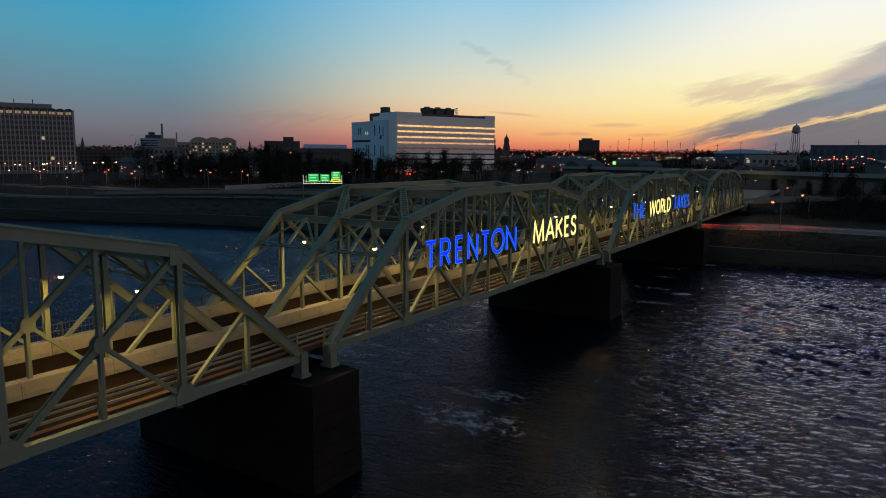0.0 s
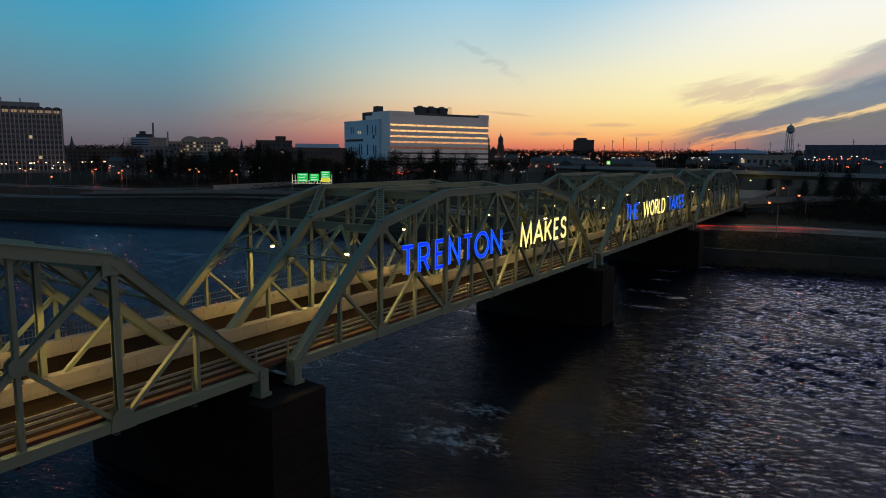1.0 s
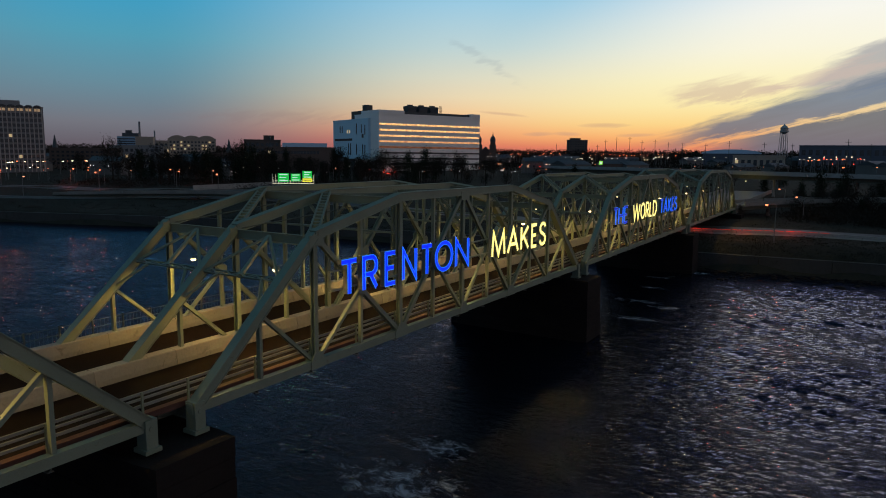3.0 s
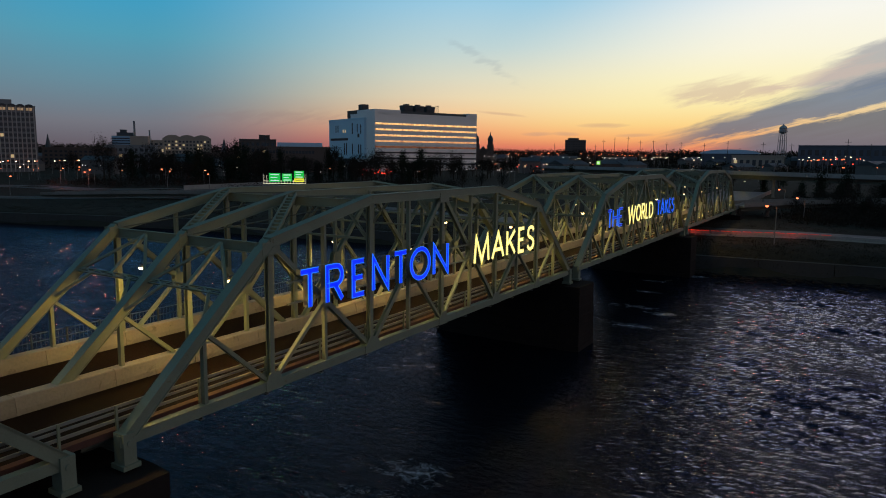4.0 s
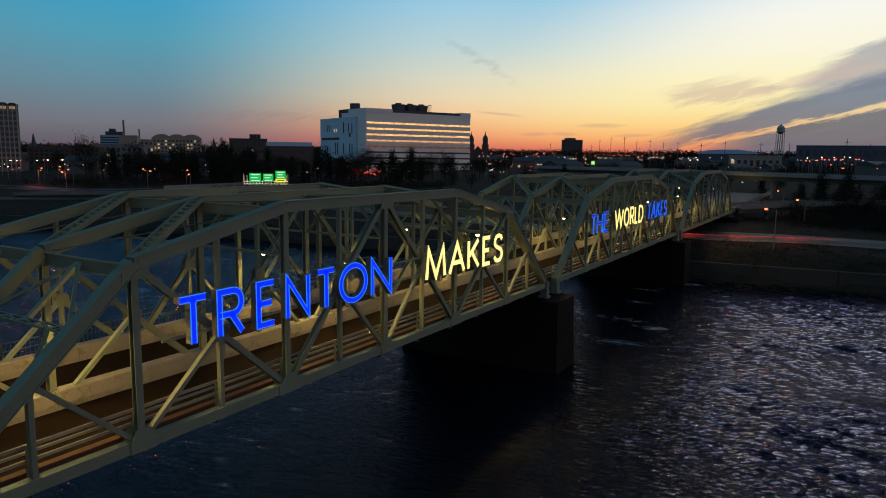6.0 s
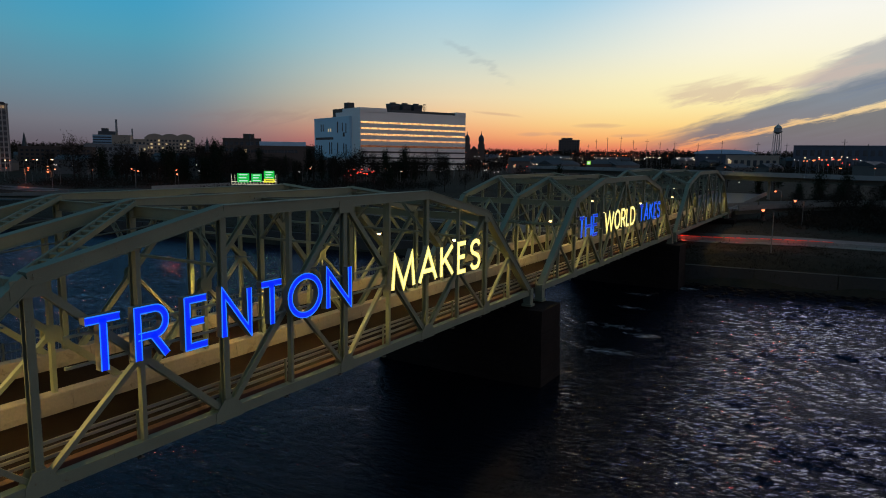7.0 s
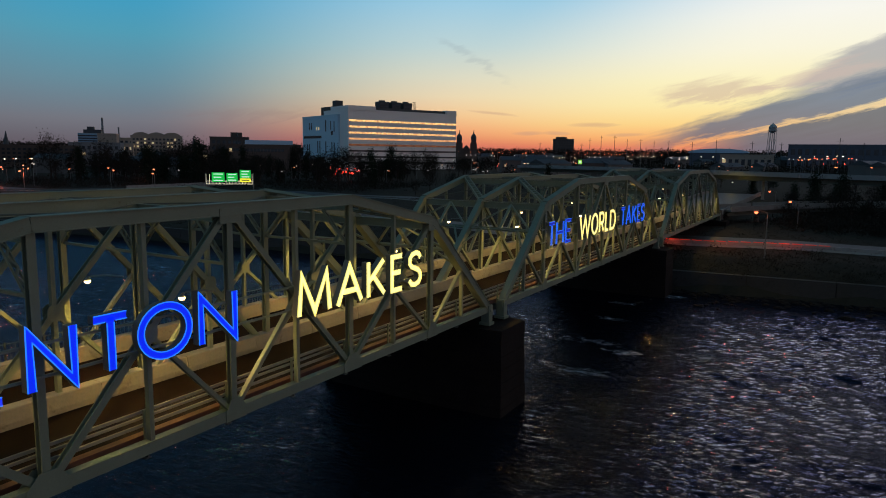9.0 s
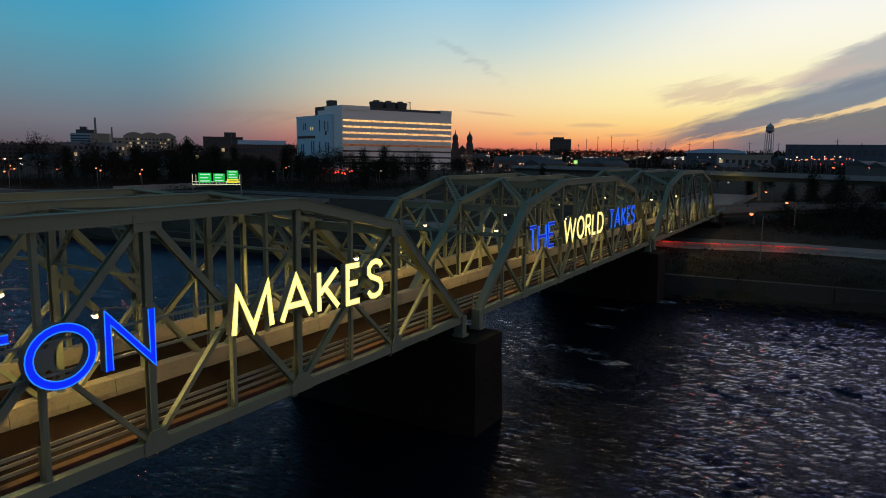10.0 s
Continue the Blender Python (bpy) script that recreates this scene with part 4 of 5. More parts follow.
for u in (-17, 0):
    t_ = part("tower", Shape().box((u - 4, 4, 10), (u + 4, 12, 38)).box((u - 3, 5, 38), (u + 3, 11, 42)), BRICK, church)
    part("dome", Shape().lathe(u, 8, [(3.4, 42), (3.3, 45), (2.3, 47.5), (.9, 49), (.5, 51), (.1, 53.5)], 12), DARKWALL, t_)
for x, y, z in ((-570, 311, 39), (-485, 428.6, 38), (-459, 456, 42)):
    s_ = thing("church_spire", "distant slender church spire", "church spire", at=(x, y, 0))
    part("spire", Shape().lathe(0, 0, [(3, 8), (3, z - 12), (2.4, z - 11), (.2, z)], 8), DARKWALL, s_)

# water tower
wtower = thing("water_tower", "old steel water tower with domed tank on legs", "water tower", at=(-70, 1055, 0))
part("tank", Shape().lathe(0, 0, [(.5, 58.5), (3.2, 60.0), (4.7, 61.6), (5.1, 62), (5.1, 67), (5.5, 67.1), (3.3, 70), (.9, 71.6), (.2, 73.5)], 20), SILVER, wtower)
part("balcony", Shape().lathe(0, 0, [(5.05, 61.8), (6.0, 61.8), (6.0, 62.7), (5.9, 62.7), (5.9, 62), (5.05, 62)], 20), SILVER, wtower)
part("riser", Shape().tube([(0, 0, 12), (0, 0, 58)], .5, 8), SILVER, wtower)
for i in range(6):
    a = 2 * math.pi * i / 6
    a2 = 2 * math.pi * (i + 1) / 6
    part("leg", Shape().tube([(7.0 * math.cos(a), 7.0 * math.sin(a), 10), (4.6 * math.cos(a), 4.6 * math.sin(a), 62)], .34, 6), SILVER, wtower)
    b = Shape()
    for z0, z1, r0, r1 in ((24, 37, 5.8, 5.2), (37, 50, 5.2, 4.65)):
        b.tube([(r0 * math.cos(a), r0 * math.sin(a), z0), (r1 * math.cos(a2), r1 * math.sin(a2), z1)], .1, 4)
        b.tube([(r1 * math.cos(a), r1 * math.sin(a), z1), (r1 * math.cos(a2), r1 * math.sin(a2), z1)], .14, 4)
    part("brace", b, SILVER, wtower)

# ---------------------------------------------------------------- banks and roads
def along_bank(x0, x1, s0, s1, step, lift=0.06):
    """A strip that follows the bank between two distances inland."""
    s = Shape()
    xs = list(np.arange(x0, x1 + .01, step))
    for x in xs:
        for off in (s0(x), s1(x)):
            y = shore(x) + off
            s.v.append((x, y, height(x, y) + lift))
    s.f = [(2 * i, 2 * i + 2, 2 * i + 3, 2 * i + 1) for i in range(len(xs) - 1)]
    return s


bank_w = lambda x: float(np.interp(x, (-600, -274, -238, -204, -120, -30), (40, 26, 42, 58, 40, 9)))
wall = thing("river_wall", "low weathered stone retaining wall along the river", "river wall", kind="structure")
for i in range(34):
    xa, xb = -420 + 14 * i, -420 + 14 * (i + 1) - .15
    a, b = Vector((xa, shore(xa) + .2)), Vector((xb, shore(xb) + .2))
    n = Vector((-(b - a).y, (b - a).x)).normalized()
    s = Shape()
    s.add([(*(p + n * o), z) for o, z in ((0, -1.5), (.5, 3.5), (1.6, 3.55), (1.6, -1.5)) for p in (a, b)],
          [(0, 1, 3, 2), (2, 3, 5, 4), (4, 5, 7, 6), (0, 2, 4, 6), (1, 7, 5, 3), (0, 6, 7, 1)])
    part("wall_block", s, BANKWALL, wall)
whole("road", along_bank(-900, 260, lambda x: bank_w(x) + 16 if x > -40 else bank_w(x) + 3, lambda x: bank_w(x) + 27 if x > -40 else bank_w(x) + 15, 10), ASPHALT, "dark riverside road along the bank", "road", kind="structure")
whole("road", along_bank(-900, -90, lambda x: bank_w(x) + 52, lambda x: bank_w(x) + 66, 12), ASPHALT, "dark upper road along the bank", "road", kind="structure")
whole("pavement", along_bank(-14, 260, lambda x: bank_w(x) + 12.4, lambda x: bank_w(x) + 15.2, 4, .14), CONCRETE, "worn grey concrete path beside the riverside road", "pavement", kind="structure")
parapet = thing("river_parapet", "low pale concrete parapet between riverside road and path", "parapet")
for i in range(34):
    x = -14 + 7.0 * i
    a, b = [(u, shore(u) + bank_w(u) + 15.6, height(u, shore(u) + bank_w(u) + 15.6)) for u in (x, x + 6.9)]
    part("parapet_segment", Shape().bar((a[0], a[1], a[2] + .35), (b[0], b[1], b[2] + .35), (0, 0, 1), .95, .38), PALECONC, parapet)


def guard_line(x0, x1, off, label):
    g = thing("guard_rail", label, "guard rail", "roadside guard rails")
    xs = list(np.arange(x0, x1 + .01, 12))
    pts = [(x, shore(x) + off(x), height(x, shore(x) + off(x))) for x in xs]
    for p, q in zip(pts, pts[1:]):
        part("rail", Shape().bar((p[0], p[1], p[2] + .75), (q[0], q[1], q[2] + .75), (0, 0, 1), .34, .08), RAIL, g)
    for p in pts:
        part("post", Shape().box((p[0] - .08, p[1] - .08, p[2] - .3), (p[0] + .08, p[1] + .08, p[2] + .85)), RAIL, g)


guard_line(-420, -60, lambda x: bank_w(x) + 1.5, "grey steel guard rail along the riverside road")
guard_line(-420, -100, lambda x: bank_w(x) + 50, "grey steel guard rail along the upper road")

# glowing strips added to imitate the red light on the riverside road
marker = thing("red_road_glow", "added red glowing strips on the riverside parapet, imitating a red-lit road", "marker light")
for i in range(16):
    x = -12 + 2.4 * i
    y = shore(x) + bank_w(x) + 15.6
    z = height(x, y) + .83
    part("lens", Shape().box((x, y - .12, z), (x + 2.0, y + .05, z + .14)), glow("red_strip_glow", (.9, .07, .04), .2) if i == 0 else bpy.data.materials["red_strip_glow"], marker)
# added red fill lights that tint the road and path
for x in (-4, 7, 18):
    d = bpy.data.lights.new("red_road_fill", "POINT")
    d.energy, d.color, d.shadow_soft_size = 110, (1.0, .10, .06), .3
    new("red_road_fill", d).matrix_basis = pose(x, shore(x) + bank_w(x) + 13.6, height(x, shore(x) + bank_w(x) + 13.6) + 1.6)

# ---------------------------------------------------------------- approach viaduct and overpass beyond the bridge
def deck_run(parent, pts, width, depth, wall_h=.9, columns=(), col_r=.55, stone=CONCRETE):
    """A road deck along points, with edge walls, girders and columns."""
    for (p, q) in zip(pts, pts[1:]):
        p, q = Vector(p), Vector(q)
        across = Vector((0, 0, 1)).cross(q - p).normalized()
        part("deck", Shape().bar(p, q, across, width, .35), stone, parent)
        part("road_surface", Shape().bar(p + Vector((0, 0, .2)), q + Vector((0, 0, .2)), across, width - 1.0, .06), ASPHALT, parent)
        for e in (-1, 1):
            o = across * e * (width / 2 - .2)
            part("edge_wall", Shape().bar(p + o + Vector((0, 0, .17 + wall_h / 2)), q + o + Vector((0, 0, .17 + wall_h / 2)), across, .35, wall_h), stone, parent)
        for e in (-.36, 0, .36):
            o = across * e * width
            part("girder", Shape().hbeam(p + o - Vector((0, 0, .2 + depth / 2)), q + o - Vector((0, 0, .2 + depth / 2)), (0, 0, 1), depth, .4), STEEL_DARK, parent)
    for x, y, z in columns:
        part("column", Shape().lathe(x, y, [(col_r * 1.3, height(x, y) - 1), (col_r * 1.3, height(x, y) + .4), (col_r, height(x, y) + .5), (col_r, z), (col_r * 1.5, z + .6)], 14), stone, parent)


approach = thing("approach_viaduct", "concrete approach viaduct on round columns at the bridge end", "viaduct")
deck_run(approach, [(-8, 194.5, 9.95), (-8, 222, 10.6), (-6, 262, 12)], 17, 1.4, .9, [(-14, 210, 8), (-2, 210, 8), (-14, 236, 8.6), (-2, 236, 8.6)])
ramp_ = thing("slip_road", "curving concrete slip road on round columns", "viaduct")
deck_run(ramp_, [(-1, 199, 10.6), (8, 213, 10.9), (26, 232, 11.3), (60, 244, 11.5)], 8, 1.1, 1.0, [(-.4, 198.5, 8.6), (7, 211, 8.9), (18, 224, 9.2), (36, 236, 9.4)])
over = thing("overpass", "long concrete highway overpass crossing behind the bridge", "overpass")
deck_run(over, [(-120, 345, 18.2), (-60, 318, 18.3), (-14, 297, 18.1), (15, 287, 17.9), (45, 279, 17.7), (100, 268, 17.1), (180, 258, 16)], 16, 1.7, 1.0,
         [(-100, 336, 15.7), (-60, 318, 15.8), (-30, 304, 15.8), (0, 292, 15.6), (30, 283, 15.4), (62, 276, 15.1), (100, 268, 14.7)], .5, PALECONC)
low_road = thing("low_viaduct", "low concrete road viaduct along the far river bank", "viaduct")
deck_run(low_road, [(-262, 140, 6.6), (-232, 152, 7.6), (-205, 166, 8.1), (-170, 180, 8.2), (-130, 198, 7.4)], 9, .9, .8, [(-232, 152, 6), (-205, 166, 6.5), (-187, 173, 6.6), (-170, 180, 6.6)], .5)
side_wall = thing("road_wall", "long pale concrete wall beside the upper road", "wall")
for i in range(11):
    y = 186 + 6 * i
    x = -233.5 - .06 * i
    part("wall_panel", Shape().box((x - .2, y, height(x, y) - .4), (x + .2, y + 5.92, 9.7 + .03 * i)), PALECONC, side_wall)
board = thing("traffic_sign", "unlit green direction sign on the slip road wall", "traffic sign", at=(-3.2, 196.6, 8.6))
part("panel", Shape().box((-2.2, -.08, -1.3), (2.2, 0, 1.3)), surface("green_sign_sheet", (.02, .12, .07), .4, 0, .1, 2, 6, 0), board)
for z in (.5, 0, -.5):
    part("lettering_bar", Shape().box((-1.6, -.11, z - .13), (1.4, -.084, z + .13)), surface("white_sign_sheet", (.35, .40, .36), .4, 0, .1, 2, 6, 0), board)

# gantry with three green boards; steel and boards glow in place of floodlighting
gantry = thing("sign_gantry", "gantry with self-glowing frame and green highway direction boards", "traffic sign", at=(-168, 174.1, 0), turn=42)
for z in (12.9, 13.9):
    for y in (0, 1):
        part("chord", Shape().tube([(-1.6, y, z), (14.8, y, z)], .06, 6), LENS_FRAME_GLOW, gantry)
for i in range(15):
    part("gantry_post", Shape().tube([(-1.4 + 1.13 * i, 0, 12.9), (-1.4 + 1.13 * i, 0, 14.2 if 1 < i < 14 else 16.4)], .055, 5), LENS_FRAME_GLOW, gantry)
for x in (-1.6, 14.8):
    part("column", Shape().tube([(x, .5, 5), (x, .5, 16.8)], .22, 8), POLE, gantry)
for x0, x1, z0, z1, m in ((.6, 4.9, 13.6, 17.0, SIGNGREEN), (5.6, 9.4, 13.8, 16.8, SIGNGREEN), (10.2, 14.0, 15.0, 17.9, SIGNGREEN), (10.2, 14.0, 13.6, 14.9, SIGNYELLOW)):
    p_ = part("sign_board", Shape().box((x0, -.35, z0), (x1, -.2, z1)), m, gantry)
    k = 3 if m is SIGNGREEN else 1
    for j in range(k):
        z = z0 + (z1 - z0) * (j + .5) / k
        part("lettering_bar", Shape().box((x0 + .6, -.40, z - .16), (x1 - .5 - .6 * (j % 2), -.36, z + .16)), SIGNBAR if m is SIGNGREEN else POLE, p_)
sq = thing("shop_sign", "square lit green and white sign on a pole", "shop sign", at=(-121.6, 430, 10.5), turn=20)
part("panel", Shape().box((-1.2, -.3, 9.0), (1.2, .3, 11.4)), glow("lit_pale_green_sign", (.30, .75, .08), .9), sq)
part("emblem", Shape().box((-.6, -.36, 9.6), (.6, -.31, 10.8)), SIGNBAR, sq)
part("pole", Shape().tube([(0, 0, 0), (0, 0, 9.0)], .2, 6), POLE, sq)

# ---------------------------------------------------------------- street lamps
def street_lamp(mat, word, h, size):
    ob = thing("street_lamp", f"tall street lamp with glowing {word} head", "street lamp", "street lamps")
    part("pole", Shape().tube([(0, 0, -.5), (0, 0, h - .6), (0, 0, h)], [.13, .09, .07], 6), POLE, ob)
    part("arm", Shape().tube([(0, 0, h - .1), (.9, 0, h + .25), (1.9, 0, h + .2)], .05, 5), POLE, ob)
    size *= .74
    h_ = part("lamp_head", Shape().box((1.5, -.2, h + .12), (2.5, .2, h + .34)), POLE, ob)
    part("lens", Shape().lathe(2.0, 0, [(size * .3, h - size * .9), (size, h - size * .35), (size * .8, h + .12)], 8), mat, h_, f"glowing {word} lens")
    return ob


PROTO = {}


def lamp_at(x, y, mat, word, h=9.0, size=.5, turn=0.0, base=None):
    key = (mat.name, h, size)
    z = height(x, y) if base is None else base
    if key not in PROTO:
        PROTO[key] = street_lamp(mat, word, h, size)
        PROTO[key].matrix_basis = pose(x, y, z, 0, 0, turn)
    else:
        copy_thing(PROTO[key], pose(x, y, z, 0, 0, turn))


for x, y in ((-346.7, 157.4), (-271, 129.4), (-322.6, 180), (-343, 203.7), (-297, 182.7), (-281.5, 170), (-277.6, 209.4), (-253, 192), (-250, 211), (-225.4, 193.8)):
    lamp_at(x, y, ORANGE, "orange", 8.0, .55, rng.uniform(0, 360))


def lamp_row(p, q, n, mat, word, h, size, jitter=6.0):
    for i in range(n):
        f = (i + .5) / n
        lamp_at(p[0] + (q[0] - p[0]) * f + rng.uniform(-jitter, jitter), p[1] + (q[1] - p[1]) * f + rng.uniform(-jitter, jitter), mat, word, h, size, rng.uniform(0, 360))


lamp_row((-436, 179), (-436, 262), 13, WARMWHITE, "warm white", 9.0, .65)
lamp_row((-400, 162), (-384, 200), 7, WARMWHITE, "warm white", 7.0, .5)
lamp_row((-470, 190), (-420, 300), 7, ORANGE, "orange", 9.0, .6, 12)
lamp_row((-553, 340), (-281, 281), 12, WARMWHITE, "warm white", 7.0, .4, 14)
lamp_row((-281, 281), (-200, 424), 14, WARMWHITE, "warm white", 7.0, .38, 14)
lamp_row((-240, 277), (-190, 470), 8, ORANGE, "orange", 7.0, .4, 14)
lamp_row((-420, 190), (-260, 240), 12, ORANGE, "orange", 6.0, .32, 14)
lamp_row((-520, 260), (-330, 300), 12, ORANGE, "orange", 8.0, .45, 20)
lamp_row((-217, 460), (-158, 529), 12, ORANGE, "orange", 7.0, .55, 10)
lamp_row((-217, 470), (-140, 545), 9, WARMWHITE, "warm white", 7.0, .5, 12)
lamp_row((-354, 772), (-189, 884), 14, ORANGE, "orange", 12.0, .75, 26)
lamp_row((-300, 640), (-150, 700), 12, WARMWHITE, "warm white", 9.0, .6, 24)
lamp_row((-150, 636), (-91, 710), 9, WARMWHITE, "warm white", 12.0, .6, 16)
lamp_row((2, 520), (21, 720), 11, ORANGE, "orange", 12.0, .65, 9)
lamp_row((-4, 540), (30, 700), 6, WARMWHITE, "warm white", 14.0, .55, 12)
lamp_row((-60, 420), (60, 470), 6, ORANGE, "orange", 9.0, .45, 14)
# pale rows: scattered window and car lights, built as small added lamps
lamp_row((-330, 235), (-180, 330), 14, PINKWHITE, "pale", 6.0, .26, 30)
lamp_row((-420, 230), (-300, 300), 12, PINKWHITE, "pale", 7.0, .30, 24)
lamp_row((-330, 620), (-120, 640), 22, PINKWHITE, "pale", 11.0, .50, 30)
lamp_row((-350, 700), (-170, 760), 20, ORANGE, "orange", 14.0, .55, 34)
lamp_row((-250, 520), (-120, 560), 14, PINKWHITE, "pale", 8.0, .40, 24)
lamp_row((-120, 600), (40, 620), 10, PINKWHITE, "pale", 12.0, .42, 24)
lamp_row((-190, 330), (-90, 470), 22, PINKWHITE, "pale", 6.0, .28, 34)
lamp_row((-200, 340), (-60, 480), 14, ORANGE, "orange", 6.0, .30, 34)
for x, y, b in ((-48.7, 372, 13.5), (-45, 372.7, 13.8)):
    lamp_at(x, y, WARMWHITE, "warm white", 10.0, .42, 90, b)
for x, y, h in ((13.6, 148, 8.6), (15.9, 198, 6.8), (5.4, 259, 5.2)):
    lamp_at(x + 1.9, y, ORANGE, "orange", h, .46, 180)
    d = bpy.data.lights.new("street_lamp_light", "POINT")
    d.energy, d.color, d.shadow_soft_size = 100, (1.0, .22, .06), .4
    new("street_lamp_light", d).matrix_basis = pose(x, y - .5, height(x, y) + h - .8)
for x, y in ((-346.7, 157.4), (-322.6, 180), (-281.5, 170), (-250, 205)):
    d = bpy.data.lights.new("street_lamp_light", "POINT")
    d.energy, d.color, d.shadow_soft_size = 1000, (1.0, .14, .05), .5
    new("street_lamp_light", d).matrix_basis = pose(x + 1, y - 1, height(x, y) + 6.8)
d = bpy.data.lights.new("underpass_light", "POINT")
d.energy, d.color, d.shadow_soft_size = 380, (1.0, .70, .10), .3
new("underpass_light", d).matrix_basis = pose(-10, 282.6, 14.7)
wl = thing("underpass_lamp", "yellow lamp hung under the overpass girder", "lamp", at=(-10, 284.4, 15.4))
part("bracket", Shape().box((-.1, -.1, .1), (.1, .9, .3)), POLE, wl)
part("lens", Shape().lathe(0, 0, [(.12, -.2), (.3, -.1), (.3, .05), (.1, .1)], 10), LENS_FRAME_GLOW, wl, "glowing yellow lens")


# red lights on made-up posts, in place of the tail lights of cars
def signal(x, y, z):
    s = thing("tail_light_post", "red light on a short post standing in for car tail lights", "traffic signal", "traffic signals", at=(x, y, 0))
    part("post", Shape().tube([(0, 0, height(x, y) - .5), (0, 0, z)], .1, 5), POLE, s)
    part("housing", Shape().box((-.25, 0, z), (.25, .4, z + 1.1)), FENCE, s)
    part("lens", Shape().lathe(0, -.1, [(.2, z + .3), (.42, z + .6), (.3, z + .95)], 8), RED, s, "glowing red lens")


for i in range(18):
    signal(-224 + .85 * i + rng.uniform(-.8, .8), 304 + .6 * i, 12.0 + rng.uniform(0, 3.2))
for i in range(6):
    signal(-215 + 9 * i, 500 + rng.uniform(-20, 20), 15 + rng.uniform(-1, 2))
for i in range(6):
    signal(6 + 4 * i + rng.uniform(-2, 2), 560 + 20 * i, 22 + rng.uniform(-2, 3))

# masts along the railway and the skyline
mast = None
for x, y, z in ((-330, 860, 42), (-300, 845, 44), (-262, 830, 40), (-250, 825, 46), (-234, 819, 48.8), (-219, 824, 49.5), (-205, 828, 45), (-190, 832, 46), (-175, 835, 43), (-159, 839, 43.4),
                (-125, 800, 41), (-92, 750, 42.5), (-59, 755, 41.3), (-29, 708, 39.2), (19.3, 580, 39.7), (34.2, 580, 36.2)):
    m_ = thing("mast", "thin dark steel overhead line mast", "mast", "overhead line masts", at=(x, y, 0))
    part("pole", Shape().tube([(0, 0, 10), (0, 0, z)], [.42, .22], 6), FENCE, m_)
    part("crossarm", Shape().bar((-2.2, 0, z - 2.2), (2.2, 0, z - 2.2), (0, 0, 1), .22, .22), FENCE, m_)

# ---------------------------------------------------------------- trees
def tree(seed, high, spread, evergreen=False):
    """A tapered trunk with limbs, and a crown of many small twig sprays with gaps."""
    r = random.Random(seed)
    t = thing("tree", "dark evergreen tree on the river bank" if evergreen else "bare dark winter tree with fine twigs", "tree", "trees")
    wood, tips = Shape(), []
    wood.tube([(0, 0, -.8), (r.uniform(-.2, .2), r.uniform(-.2, .2), high * .35), (r.uniform(-.5, .5), r.uniform(-.5, .5), high * .8)], [high * .028, high * .019, high * .006], 7)
    for i in range(11):
        z0 = high * (.2 + .5 * i / 11)
        a = i * 2.4 + r.uniform(-.4, .4)
        reach = spread * r.uniform(.6, 1) * (1 - .35 * i / 11)
        mid = Vector((math.cos(a) * reach * .5, math.sin(a) * reach * .5, z0 + reach * .38))
        end = Vector((math.cos(a + r.uniform(-.3, .3)) * reach, math.sin(a + r.uniform(-.3, .3)) * reach, z0 + reach * r.uniform(.7, 1.1)))
        wood.tube([(0, 0, z0), mid, end], [high * .011, high * .007, high * .003], 5)
        tips += [mid, end, mid.lerp(end, .5), end + Vector((0, 0, high * .07))]
    tips += [Vector((r.gauss(0, spread * .25), r.gauss(0, spread * .25), high * r.uniform(.72, .98))) for _ in range(10)]
    if evergreen:
        tips = [Vector((r.gauss(0, .5) * spread * (1 - f), r.gauss(0, .5) * spread * (1 - f), high * (.12 + .86 * f))) for f in [i / 60 for i in range(60)]]
    part("trunk", wood, BARK, t)
    crown = Shape()
    for c in tips:
        for _ in range(26):
            p = c + Vector((r.gauss(0, 1), r.gauss(0, 1), r.gauss(0, .8))) * (high * .075)
            d = Vector((r.gauss(0, 1), r.gauss(0, 1), r.gauss(.4, 1))).normalized() * high * r.uniform(.03, .07)
            w = d.cross(Vector((r.gauss(0, 1), r.gauss(0, 1), r.gauss(0, 1)))).normalized() * high * (.014 if evergreen else .008)
            crown.add([p - w, p + w, p + d], [(0, 1, 2)])
    part("crown", crown, EVERGREEN if evergreen else TWIG, t)
    return t


KINDS = [tree(11, 12, 4.6), tree(23, 14, 5.4), tree(37, 10, 4.4), tree(41, 13, 3.4, True)]
for k, (t_, x) in enumerate(zip(KINDS, (-330, -305, -290, -260))):
    y = 212 + 8 * k
    t_.matrix_basis = pose(x, y, height(x, y) - .2)


def grove(n, box, lo=.8, hi=1.4, ever=.25):
    for _ in range(n):
        x, y = rng.uniform(box[0], box[1]), rng.uniform(box[2], box[3])
        if y - shore(x) < bank_w(x) + 18:
            continue
        src = KINDS[3] if rng.random() < ever else KINDS[rng.randrange(3)]
        s = rng.uniform(lo, hi)
        copy_thing(src, pose(x, y, height(x, y) - .3, 0, 0, rng.uniform(0, 360)) @ Matrix.Diagonal((s, s, s * rng.uniform(.85, 1.2), 1)))


grove(34, (-345, -235, 215, 290), .9, 1.5, .4)
grove(24, (-290, -190, 260, 330), .8, 1.3, .3)
grove(30, (-275, -175, 330, 430), .7, 1.15, .1)
grove(22, (-560, -330, 310, 420), .8, 1.2, .2)
grove(10, (-190, -90, 240, 330), .5, .9, .2)
grove(26, (-60, 90, 285, 380), .45, .85, .2)
grove(34, (12, 110, 205, 262), .5, .85, .3)
grove(12, (36, 80, 178, 205), .4, .7, .2)
grove(40, (20, 120, 205, 262), .45, .75, .35)
grove(26, (-330, -170, 240, 330), 1.0, 1.5, .3)


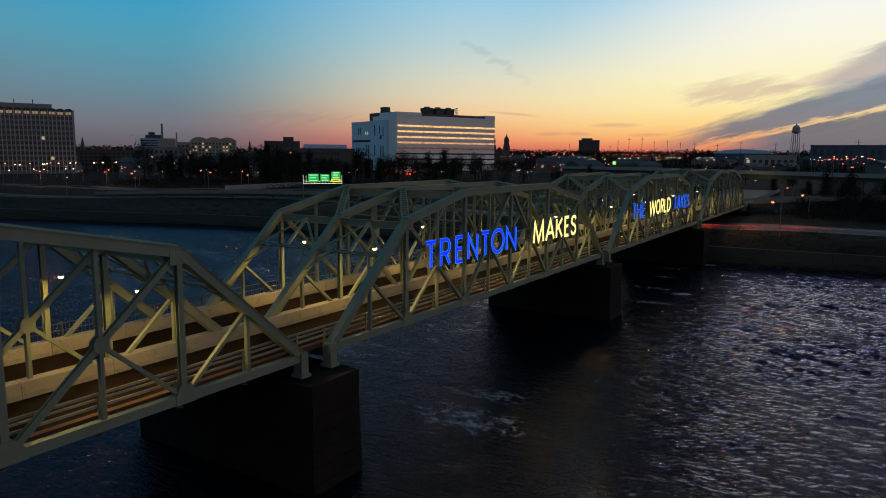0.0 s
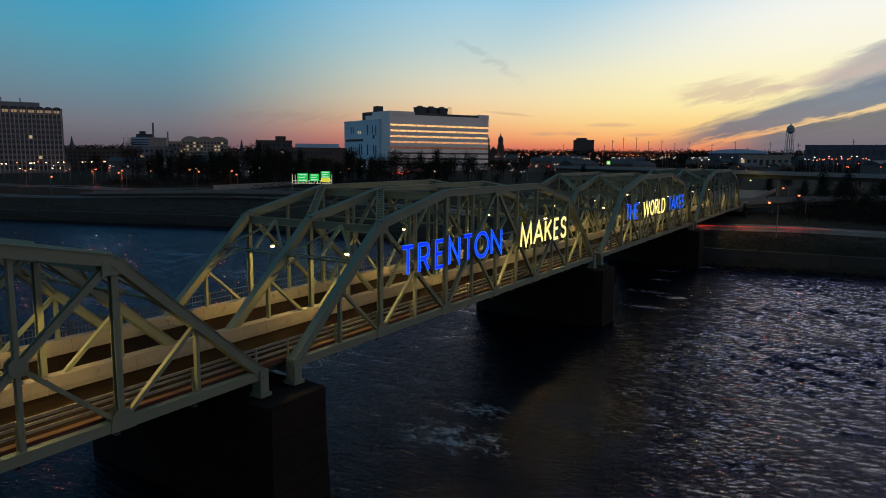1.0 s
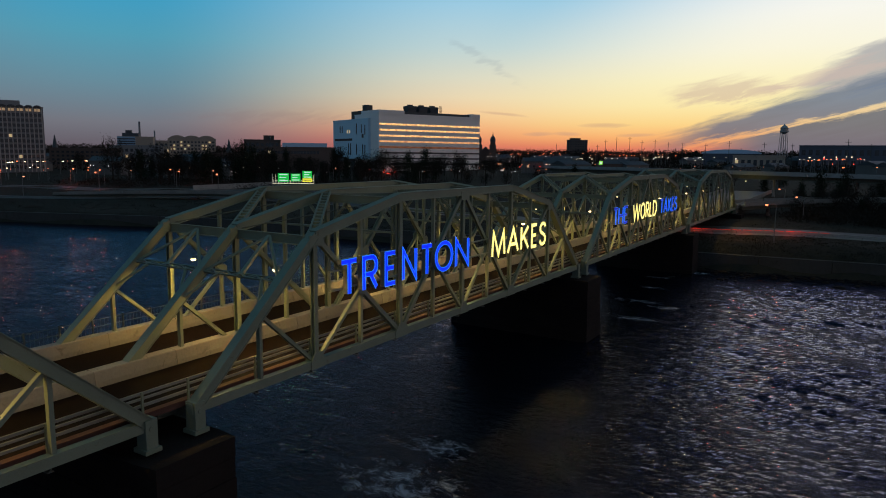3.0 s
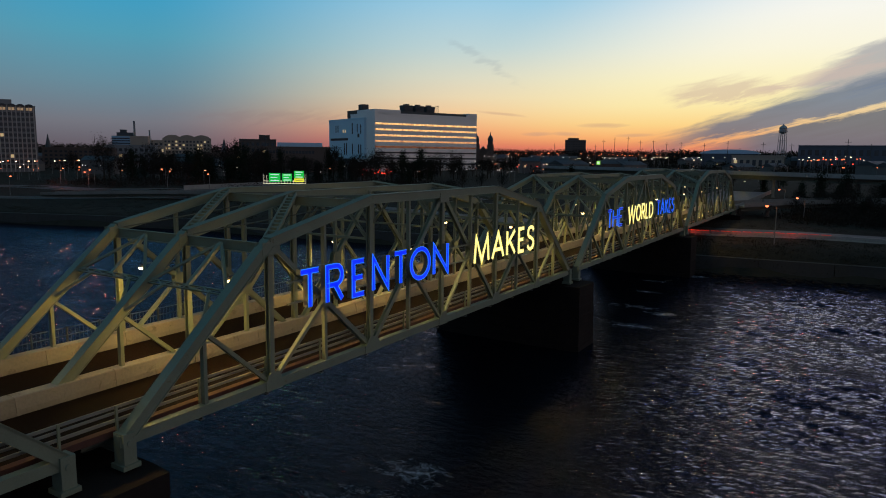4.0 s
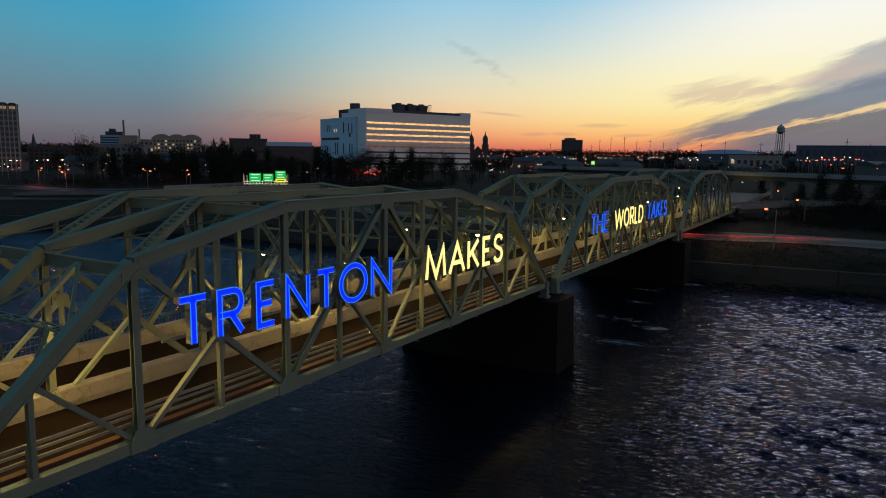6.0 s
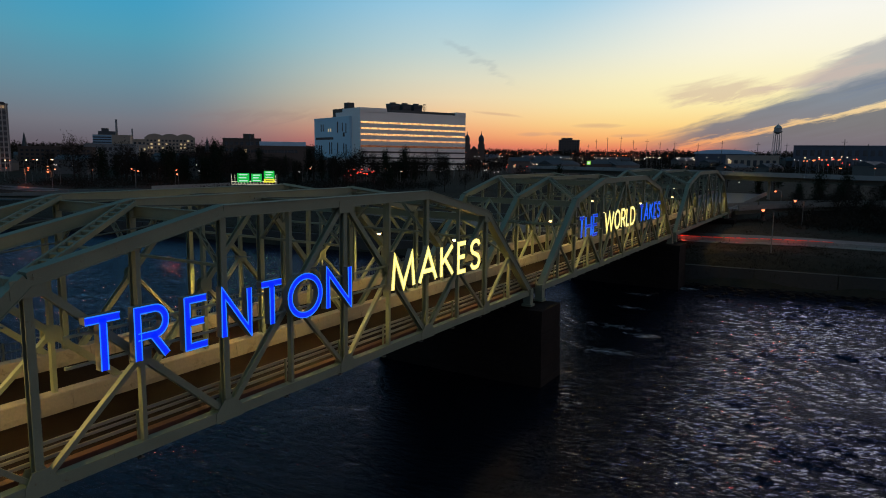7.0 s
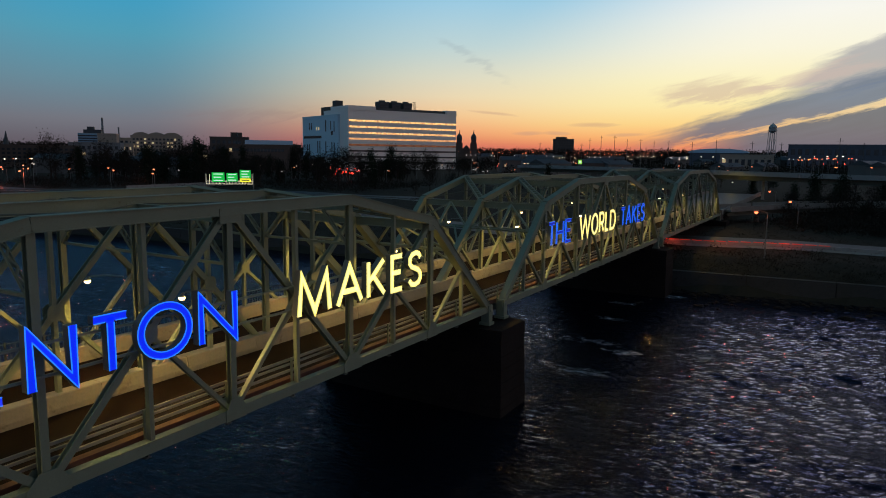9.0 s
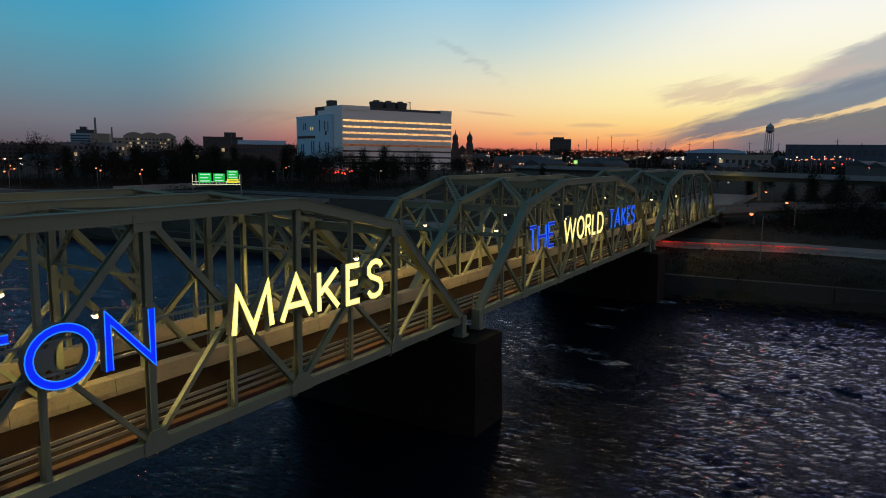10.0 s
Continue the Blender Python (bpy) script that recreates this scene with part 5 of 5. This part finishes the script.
def woods():
    """Far tree belts across the whole distance."""
    r = random.Random(3)
    s = Shape()
    for i in range(1900):
        far = r.choice((640, 760, 950, 1100, 1400, 1650, 1900)) * r.uniform(.9, 1.1)
        a = radians(r.uniform(-14, 72))
        x, y = 30 - far * math.sin(a), -20 + far * math.cos(a)
        z = height(x, y)
        hh = r.uniform(5, 8) if far < 850 else (25 + far * .0088 - z) * r.uniform(.72, 1.18)
        wide = 1 if far < 850 else far / 620
        for _ in range(70):
            p = Vector((x + r.gauss(0, 7) * wide, y + r.gauss(0, 7) * wide, z + hh * r.random() ** 1.1 * r.uniform(.75, 1)))
            d = Vector((r.gauss(0, 1), r.gauss(0, 1), r.gauss(.6, 1))).normalized() * r.uniform(.8, 2.2) * wide
            w = d.cross(Vector((r.gauss(0, 1), r.gauss(0, 1), r.gauss(0, 1)))).normalized() * r.uniform(.25, .7) * wide
            s.add([p - w, p + w, p + d], [(0, 1, 2)])
    return s


whole("far_woods", woods(), TWIG, "dark distant belts of bare trees", "woods", kind="stuff")


def scrub():
    """Dead grass and low bushes on both banks."""
    r = random.Random(6)
    s = Shape()
    for i in range(5200):
        if i % 2:
            x = r.uniform(-8, 120)
            y = shore(x) + .4 + abs(r.gauss(0, 1)) * (10 if i % 4 == 1 else 34)
        else:
            x = r.uniform(-430, -60)
            y = shore(x) + .4 + abs(r.gauss(0, 1)) * bank_w(x) * .7
        s0 = y - shore(x) - bank_w(x)
        if (13.5 < s0 < 28 and x > -40) or (2 < s0 < 16 and x < -30):
            continue
        z = height(x, y)
        big = r.choice((.3, .4, .5, .6, .9))
        for _ in range(26):
            p = Vector((x + r.gauss(0, 1) * big, y + r.gauss(0, 1) * big, z + abs(r.gauss(0, .5)) * big - .1))
            d = Vector((r.gauss(0, .5), r.gauss(0, .5), r.gauss(.8, .5))).normalized() * r.uniform(.3, .7) * big
            w = d.cross(Vector((r.gauss(0, 1), r.gauss(0, 1), r.gauss(0, 1)))).normalized() * r.uniform(.03, .08) * big
            s.add([p - w, p + w, p + d], [(0, 1, 2)])
    return s


whole("bank_scrub", scrub(), SCRUB, "dead winter grass and low bushes on the river banks", "scrub", kind="stuff")


def thicket():
    """Tangled leafless bushes on the slope below the overpass and along the left bank."""
    r = random.Random(12)
    s = Shape()
    for i in range(1500):
        if i % 4:
            x, y = r.uniform(14, 125), r.uniform(190, 266)
        else:
            x = r.uniform(-330, -150)
            y = shore(x) + bank_w(x) + r.uniform(70, 130)
        if y - shore(x) < bank_w(x) + 32:
            continue
        z, big = height(x, y), r.uniform(1.4, 3.8)
        for _ in range(54):
            p = Vector((x + r.gauss(0, 1.1) * big, y + r.gauss(0, 1.1) * big, z + abs(r.gauss(.1, .55)) * big))
            d = Vector((r.gauss(0, .7), r.gauss(0, .7), r.gauss(.7, .5))).normalized() * r.uniform(.5, 1.3)
            w = d.cross(Vector((r.gauss(0, 1), r.gauss(0, 1), r.gauss(0, 1)))).normalized() * r.uniform(.06, .16)
            s.add([p - w, p + w, p + d], [(0, 1, 2)])
    return s


whole("thicket", thicket(), TWIG, "dark tangled leafless bushes on the slope", "bushes", kind="stuff")


def houses():
    r = random.Random(8)
    for i in range(90):
        far = r.uniform(480, 1000)
        a = radians(r.uniform(-2, 66))
        x, y = 30 - far * math.sin(a), -20 + far * math.cos(a)
        if 300 < far < 720 and 25 < math.degrees(a) < 43:
            continue
        l, d, hgt = r.uniform(14, 34), r.uniform(10, 16), r.uniform(6, 10)
        z = height(x, y)
        b = thing("house", "low dark city house with pitched roof", "house", "low city houses", at=(x, y, z - .5), turn=r.uniform(20, 70))
        part("wall", Shape().box((0, 0, 0), (l, d, hgt)), r.choice((BRICK, DIMWALL, DIMWALL)), b)
        part("roof", Shape().add([(-.4, -.4, hgt), (l + .4, -.4, hgt), (l + .4, d + .4, hgt), (-.4, d + .4, hgt), (-.4, d / 2, hgt + 3), (l + .4, d / 2, hgt + 3)],
                                 [(0, 1, 5, 4), (2, 3, 4, 5), (0, 4, 3), (1, 2, 5), (3, 2, 1, 0)]), DARKWALL, b)
        for j in range(3):
            m = PANE_LIT if r.random() < .25 else PANE
            o = part("window", pane_mesh(1.6, 1.6, m), m, b)
            o.matrix_basis = pose(l * (j + .5) / 3, -.03, hgt * .6)


houses()


# rocks breaking the surface near the far bank and by the piers
def rocks():
    r = random.Random(4)
    s = Shape()
    for i in range(330):
        if i < 290:
            x = r.uniform(-2, 95)
            y = shore(x) - abs(r.gauss(0, 1.5 if i % 2 else 5)) - .3
        else:
            x, y = r.uniform(-1, 14), r.choice((127, 128, 129)) + r.uniform(-8, 12)
        q = r.uniform(.25, 1.3) * (1 if i % 3 else .6) * (1 if i < 290 else .45)
        v = [(x + r.uniform(.6, 1.3) * q * math.cos(a) * f, y + r.uniform(.6, 1.2) * q * math.sin(a) * f * .7, z) for f, z in ((1, -.5), (1, .08), (.6, .22 * q + .12)) for a in [k * math.pi / 3 for k in range(6)]]
        s.add(v, [(j, (j + 1) % 6, 6 + (j + 1) % 6, 6 + j) for j in range(6)] + [(6 + j, 6 + (j + 1) % 6, 12 + (j + 1) % 6, 12 + j) for j in range(6)] + [tuple(range(12, 18))])
    return s


whole("river_rocks", rocks(), STONE, "dark wet rocks breaking the water near the bank", "rocks", kind="stuff")
